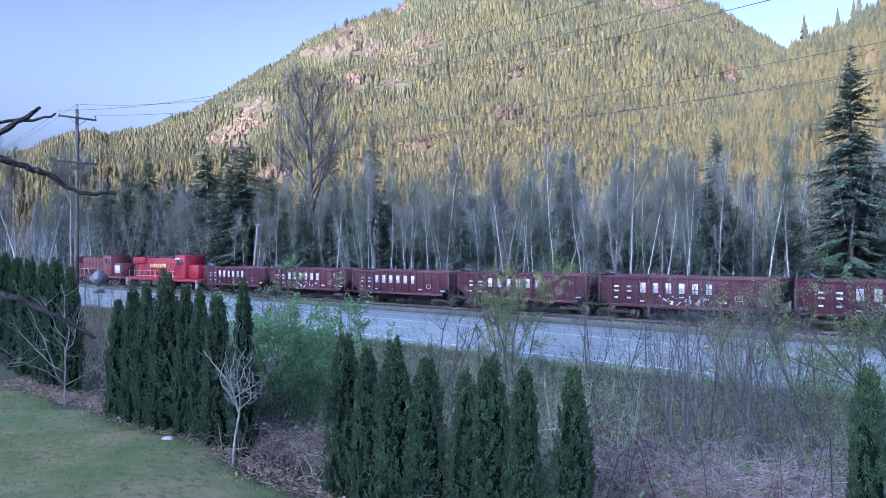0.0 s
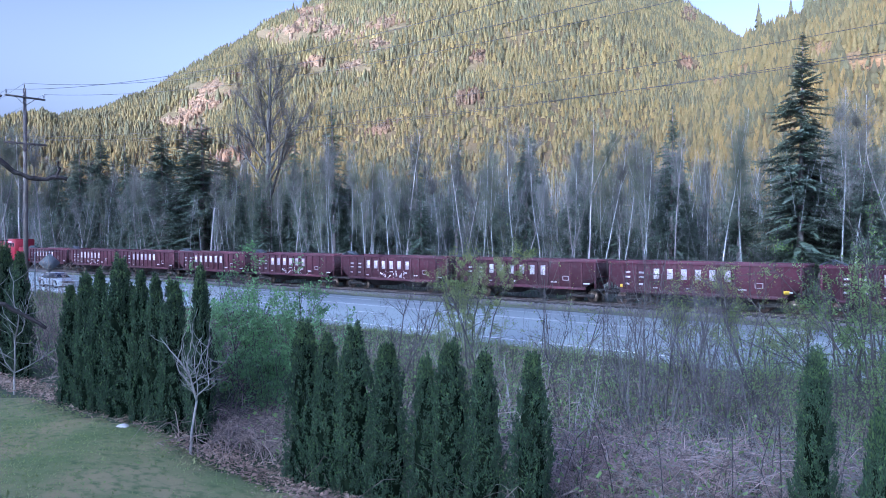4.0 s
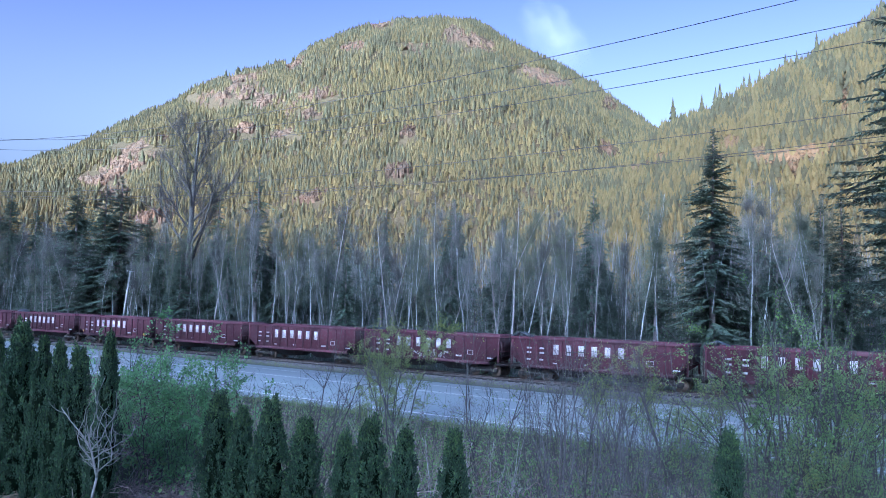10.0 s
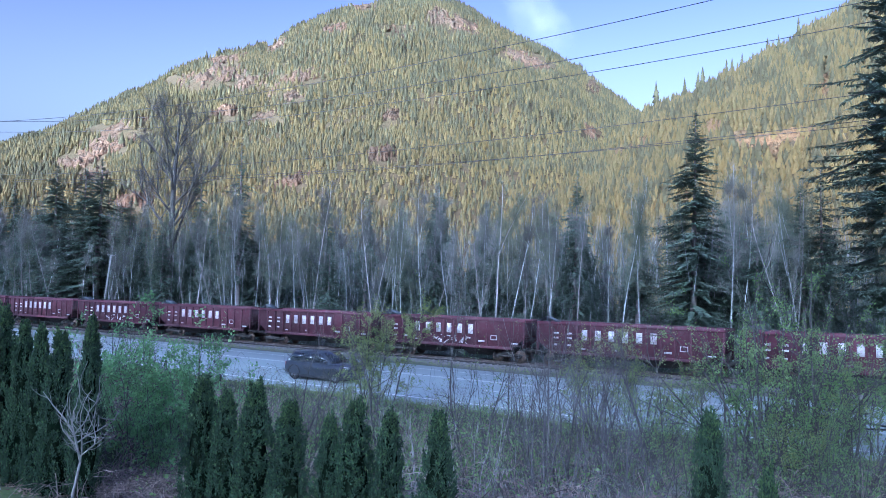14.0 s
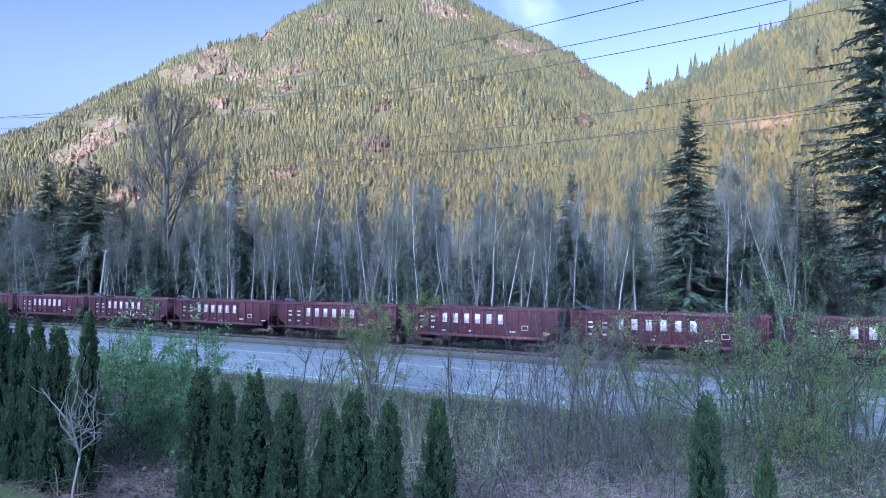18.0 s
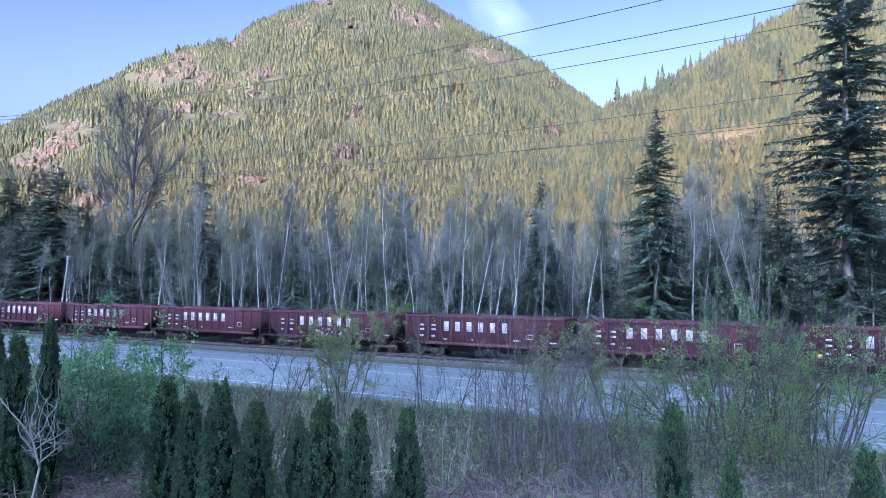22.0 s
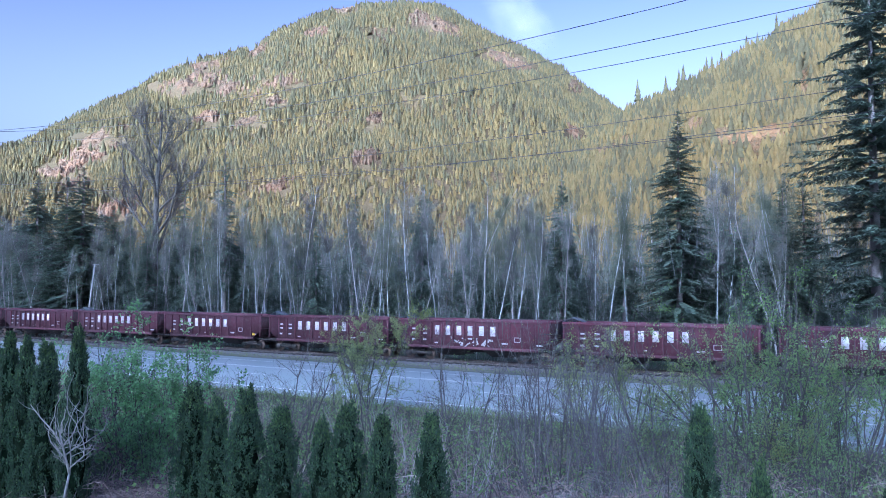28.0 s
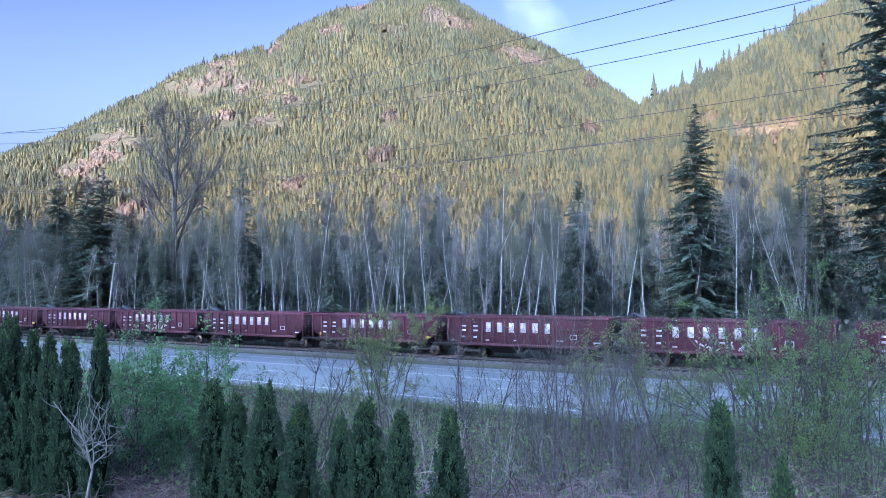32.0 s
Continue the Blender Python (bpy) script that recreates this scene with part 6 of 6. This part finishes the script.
    if bed:
        part("bed_liner", Geo().box(x(0.2), 0, belt + 0.005, L * 0.34, W * 0.74, 0.02), M["black"], car, "black bed floor")
        g = Geo()
        for sy in (-1, 1):
            g.tube([(x(0.36), sy * hw * 0.8, belt), (x(0.37), sy * hw * 0.72, H + 0.02), (x(0.37), 0, H + 0.04)], 0.03, 6)
        part("headache_rack", g, M["black"], car, "black rack behind the cab")
        for sy in (-1, 1):
            part("running_board", Geo().box(x(0.55), sy * (hw - 0.02), clear + 0.02, L * 0.34, 0.16, 0.05), M["alloy"], car)
    return car


def utility_trailer():
    t = thing("utility_trailer", "low black flatbed utility trailer", "trailer")
    for k in range(9):
        part("deck_board", Geo().box(0, -0.84 + k * 0.21, 0.62, 3.3, 0.19, 0.045), M["tie"], t)
    for sy in (-0.98, 0.98):
        part("side_rail", Geo().box(0, sy, 0.9, 3.4, 0.05, 0.06), M["black"], t)
        part("frame_rail", Geo().box(0, sy, 0.55, 3.4, 0.06, 0.12), M["black"], t)
        for k in range(5):
            part("stake", Geo().box(-1.6 + k * 0.8, sy, 0.74, 0.05, 0.05, 0.36), M["black"], t)
        wheel(t, -0.25, sy * 1.1, 0.31, M["alloy"])
        part("mudguard", Geo().tube([(-0.25 + math.cos(q) * 0.4, sy * 1.1, 0.31 + math.sin(q) * 0.4) for q in (j * math.pi / 8 for j in range(9))], 0.06, 6), M["black"], t)
    part("axle", Geo().cyl((-0.25, -1.05, 0.31), (-0.25, 1.05, 0.31), 0.04, 8), M["grime"], t)
    g = Geo().tube([(1.65, -0.8, 0.55), (2.9, 0, 0.55)], 0.04, 6)
    g.tube([(1.65, 0.8, 0.55), (2.9, 0, 0.55)], 0.04, 6)
    part("drawbar", g, M["black"], t, "black drawbar")
    part("tail_gate", Geo().box(-1.7, 0, 0.78, 0.05, 1.9, 0.34), M["black"], t)
    return t


VEHICLES = []        # thing, lane, place along the road at time t0, t0, speed


def build_vehicles():
    white, black = car_paint("white_car_paint", (0.33, 0.34, 0.345), 0.0), car_paint("black_car_paint", (0.012, 0.013, 0.016), 0.1)
    navy, brown, grey = car_paint("dark_blue_car_paint", (0.014, 0.018, 0.03), 0.2), car_paint("maroon_brown_car_paint", (0.05, 0.018, 0.018), 0.3), car_paint("dark_grey_car_paint", (0.04, 0.045, 0.055), 0.4)
    VEHICLES.append((vehicle("sedan", "white hatchback car on the near lane", white, 4.45, 1.8, 1.46, 0.93, 0.84, (0.05, 0.76, 0.2, 0.56), 0.17, 0.33), 32.0, -30.6, 5.5, 30.2))
    VEHICLES.append((vehicle("suv", "white seven-seat sport utility vehicle with roof rails", white, 5.0, 1.98, 1.76, 1.12, 1.06, (0.015, 0.76, 0.09, 0.62), 0.22, 0.39, True), 35.9, -41.0, 7.1, 34.0))
    VEHICLES.append((vehicle("suv", "black sport utility vehicle with dark windows", black, 5.05, 1.95, 1.75, 1.13, 1.07, (0.015, 0.74, 0.09, 0.6), 0.22, 0.39, True, rim="black"), 35.9, -26.0, 9.0, 34.0))
    VEHICLES.append((vehicle("pickup_truck", "dark extended-cab pickup truck towing a trailer", navy, 5.9, 1.98, 1.95, 1.22, 1.18, (0.36, 0.75, 0.40, 0.6), 0.36, 0.42, bed=True), 32.0, -24.6, 13.0, 27.7))
    VEHICLES.append((utility_trailer(), 32.0, -24.6 - 6.1, 13.0, 27.7))
    VEHICLES.append((vehicle("crossover", "dark grey crossover car on the near lane", grey, 4.6, 1.85, 1.63, 1.02, 0.97, (0.02, 0.75, 0.12, 0.58), 0.2, 0.36), 32.0, -28.0, 14.0, 25.0))
    VEHICLES.append((vehicle("suv", "dark maroon-brown sport utility vehicle", brown, 4.85, 1.93, 1.73, 1.08, 1.04, (0.015, 0.75, 0.1, 0.6), 0.2, 0.38, True), 32.0, -22.8, 20.0, 27.0))


# ---- power line ----
def build_power_line():
    base, far = by_road(-65.3, 25.0), by_road(25.5, 25.0)
    rows = []
    for k, q in enumerate((base, far)):
        z0 = ground_at(q.x, q.y) - 0.3
        m = Matrix.Translation((q.x, q.y, z0)) @ Matrix.Rotation(-ROAD_A, 4, "Z")
        pole = thing("utility_pole", "tall weathered wooden power pole with two crossarms", "utility pole", m, "power poles")
        h = 17.25 - z0
        part("pole_shaft", Geo().tube([(0, 0, 0), (0.05, 0, h * 0.5), (0, 0, h)], [0.2, 0.17, 0.13], 12), M["pole_wood"], pole, smooth=True)
        for z, w in ((h - 0.75, 3.1), (h - 4.55, 3.3)):
            part("crossarm", bevelled(Geo().box(0.16, 0, z, 0.12, w, 0.15), 0.015), M["pole_wood"], pole)
            for sy in (-1, 1):
                part("brace", Geo().tube([(0.2, 0, z - 0.7), (0.2, sy * 0.75, z - 0.05)], 0.025, 6), M["pole_wood"], pole)
        pins = [(h - 0.75, -1.45), (h, 0.0), (h - 0.75, 1.45), (h - 4.55, -1.5), (h - 4.55, 1.5), (h - 4.55, 0.6)]
        tops = []
        for z, y in pins:
            g = Geo().tube([(0.16 if y else 0, y, z), (0.16 if y else 0, y, z + 0.3), (0.16 if y else 0, y, z + 0.45)], [0.02, 0.055, 0.03], 8)
            part("insulator", g, M["insulator"], pole, "ribbed insulator", True)
            tops.append(m @ Vector((0.16 if y else 0, y, z + 0.45)))
        if k:
            tops = [v + Vector((0, 0, d)) for v, d in zip(tops, (0.78, -0.86, -0.55, -0.48, -0.54, -1.43))]
        rows.append(tops)
    for k, (a, b) in enumerate(zip(*rows)):
        sag = (3.24, 3.46, 3.0, 2.16, 2.22, 1.89)[k]
        pts = [a.lerp(b, t) - Vector((0, 0, sag * 4 * t * (1 - t))) for t in np.linspace(0, 1, 41)]
        back = [a - (b - a) * t - Vector((0, 0, sag * 4 * t * (1 - t))) for t in np.linspace(0, 1, 21)]
        g = Geo().tube([p[:] for p in pts], 0.014 if k < 3 else 0.011, 5)
        g.tube([p[:] for p in back], 0.013, 4)
        tagged(new("power_wire", g.mesh("power_wire", M["wire"])), "thin dark overhead power wire", "wire", "overhead wires")
    # a road sign seen from behind
    c = by_road(-66.6, 27.4)
    sign = thing("road_sign", "back of a grey diamond road sign on metal posts", "road sign", Matrix.Translation((c.x, c.y, ground_at(c.x, c.y) - 0.1)) @ Matrix.Rotation(radians(25), 4, "Z"))
    part("sign_plate", Geo().add([(math.cos(a) * 0.85, o, 2.95 + math.sin(a) * 0.85) for o in (-0.015, 0.015) for a in (0, math.pi / 2, math.pi, 1.5 * math.pi)], [(0, 1, 2, 3), (7, 6, 5, 4), (0, 4, 5, 1), (1, 5, 6, 2), (2, 6, 7, 3), (3, 7, 4, 0)]), M["panel"], sign, "dull aluminium sign back")
    part("sign_plate", Geo().box(0, 0, 1.85, 0.9, 0.03, 0.45), M["panel"], sign)
    part("sign_post", Geo().cyl((0, 0.05, 0), (0, 0.05, 3.4), 0.05, 8), M["panel"], sign)
    part("frame_post", Geo().tube([(-1.1, 0.1, 0), (-1.1, 0.1, 3.75), (-1.0, 0.1, 3.9), (1.1, 0.1, 3.9)], 0.045, 8), M["panel"], sign, "bent grey steel frame")
    q = Vector((-24.9, 95.3, 0))
    z0 = ground_at(q.x, q.y) - 0.2
    post = thing("lamp_post", "pale slim wooden post with a small crossbar beside the railway", "post", Matrix.Translation((q.x, q.y, z0)) @ Matrix.Rotation(0.085, 4, "Y"))
    part("post_shaft", Geo().tube([(0, 0, 0), (0, 0, 8.8 - z0)], [0.12, 0.085], 10), M["pale_wood"], post, smooth=True)
    part("crossbar", Geo().box(0, 0, 8.75 - z0, 0.9, 0.09, 0.09), M["pale_wood"], post)


# ---- near tree, stone, cloud ----
def build_near_branches():
    rng = np.random.default_rng(3)
    d = 1.75
    base = Vector((-2.3, 0.95, ground_at(-2.3, 0.95) - 0.1))
    tree = thing("garden_tree", "dark bare tree whose knobbly branches reach into view", "tree", Matrix.Translation(base))
    g = Geo().tube([(0, 0, 0), (0.02, 0.02, 2.2), (-0.03, 0.0, 4.2), (0.0, 0.03, 5.6)], [0.14, 0.11, 0.08, 0.04], 10)
    part("trunk", g, M["dark_branch"], tree, smooth=True)

    def ray(x, y, dist):
        """A place in the open on a line from the eye at the start."""
        az, el = math.atan2((x - 784) / 1298, 1), (448 - y) / 1298
        return Vector((math.sin(az) * dist, math.cos(az) * dist, EYE + el * dist * math.cos(az))) - base
    for pts, r in (([(-60, 262), (0, 284), (60, 299), (92, 312), (120, 330), (160, 344), (205, 342)], 0.0062), ([(-60, 275), (0, 233), (40, 210), (70, 192)], 0.0062), ([(-70, 222), (0, 215), (60, 212), (98, 204)], 0.0038),
                   ([(-60, 500), (0, 519), (60, 540), (110, 565), (172, 598)], 0.006), ([(186, 343), (190, 330), (190, 310)], 0.0028)):
        p = [ray(x, y, d)[:] for x, y in pts]
        if pts[0][0] < 0:
            z = p[0][2]
            p = [(0, 0.02, z - 0.25), ((p[0][0]) * 0.5, p[0][1] * 0.5, z - 0.06)] + p
        p = np.array(p)
        fine = np.concatenate([np.linspace(p[i], p[i + 1], 5)[:-1] for i in range(len(p) - 1)] + [p[-1:]])
        fine[4:] += rng.normal(size=fine[4:].shape) * 0.0022
        rad = r * np.linspace(1.6, 0.55, len(fine)) * rng.uniform(0.82, 1.25, len(fine))
        part("branch", Geo().tube(fine, rad, 7), M["dark_branch"], tree, smooth=True)


def build_small():
    x, y = -5.75, 15.35
    bm = bmesh.new()
    bmesh.ops.create_icosphere(bm, subdivisions=2, radius=0.14)
    for v in bm.verts:
        v.co *= 1 + 0.25 * noise.noise(v.co * 9)
        v.co.z *= 0.6
    g = Geo().add([v.co[:] for v in bm.verts], [[w.index for w in q.verts] for q in bm.faces])
    bm.free()
    ob = tagged(new("stone", g.mesh("stone", M["stone"])), "pale rounded stone under the hedge", "stone")
    ob.location = (x, y, ground_at(x, y) + 0.06)


def build_cloud():
    """A thin wisp of cloud far behind the mountain."""
    rng = np.random.default_rng(9)
    m = M["cloud"]
    n, ln = m.node_tree.nodes, m.node_tree.links
    b = n["Principled BSDF"]
    tc = n.new("ShaderNodeTexCoord")
    sph = n.new("ShaderNodeTexGradient")
    sph.gradient_type = "SPHERICAL"
    nz = n.new("ShaderNodeTexNoise")
    nz.inputs["Scale"].default_value, nz.inputs["Detail"].default_value = 3.6, 9
    mul = n.new("ShaderNodeMath")
    mul.operation = "MULTIPLY"
    mr = n.new("ShaderNodeMapRange")
    mr.inputs["From Min"].default_value, mr.inputs["From Max"].default_value, mr.inputs["To Max"].default_value = 0.12, 0.5, 0.13
    ln.new(tc.outputs["Object"], sph.inputs["Vector"])
    ln.new(tc.outputs["Object"], nz.inputs["Vector"])
    ln.new(sph.outputs["Fac"], mul.inputs[0])
    ln.new(nz.outputs["Fac"], mul.inputs[1])
    ln.new(mul.outputs[0], mr.inputs["Value"])
    ln.new(mr.outputs["Result"], b.inputs["Alpha"])
    k = 24
    u, v = np.meshgrid(np.linspace(-1, 1, k), np.linspace(-1, 1, k), indexing="ij")
    w = 0.12 * np.sin(u * 3 + v * 2)
    i, j = np.meshgrid(np.arange(k - 1), np.arange(k - 1), indexing="ij")
    q = i * k + j
    g = Geo().add(np.stack([u, w, v], -1).reshape(-1, 3), np.stack([q, q + k, q + k + 1, q + 1], -1).reshape(-1, 4))
    ob = structure("backdrop_cloud", g, m, "thin white wisp of cloud", True, "cloud")
    az, el, r = radians(17.2), radians(21.3), 2900.0
    ob.matrix_basis = Matrix.Translation((r * math.sin(az), r * math.cos(az), r * math.tan(el))) @ Matrix.Rotation(-az, 4, "Z") @ Matrix.Rotation(radians(-38), 4, "Y") @ Matrix.Diagonal((140, 60, 270, 1))


build_train()
build_vehicles()
build_power_line()
build_near_branches()
build_small()
build_cloud()


# ---- what moves ----
RUN = [(0, 0), (6, 55.1), (9, 83.2), (13, 120.5), (19, 177.4), (23, 215.4), (28, 262.9), (32, 300.7)]   # seconds, metres that the train has gone
TIMES = [0, 0.1, 0.5] + [k * 0.5 for k in range(2, 64)] + [31.9, 32.0]


def gone(t):
    """Distance that the train has gone, without kinks in its speed."""
    a = np.array(RUN)
    v = np.gradient(a[:, 1], a[:, 0])
    k = min(int(np.searchsorted(a[:, 0], t, "right")) - 1, len(a) - 2)
    h = a[k + 1, 0] - a[k, 0]
    u = (t - a[k, 0]) / h
    return float((2 * u ** 3 - 3 * u ** 2 + 1) * a[k, 1] + (u ** 3 - 2 * u ** 2 + u) * h * v[k] + (3 * u ** 2 - 2 * u ** 3) * a[k + 1, 1] + (u ** 3 - u ** 2) * h * v[k + 1])


def motions():
    turn = Matrix.Rotation(-RAIL_A, 4, "Z")
    for ob, front, way in TRAIN:
        walk(ob, [(t, Matrix.Translation(by_rail(front - gone(t), RAIL_P, RAIL_Z)) @ turn) for t in TIMES])
    turn = Matrix.Rotation(-ROAD_A, 4, "Z")
    for ob, lane, s0, t0, v in VEHICLES:
        z = -0.01 + 0.06 * min(lane - 28.7, 43.6 - lane) / 7.8
        walk(ob, [(t, Matrix.Translation(by_road(s0 + v * (t - t0), lane, z)) @ turn) for t in TIMES])


motions()
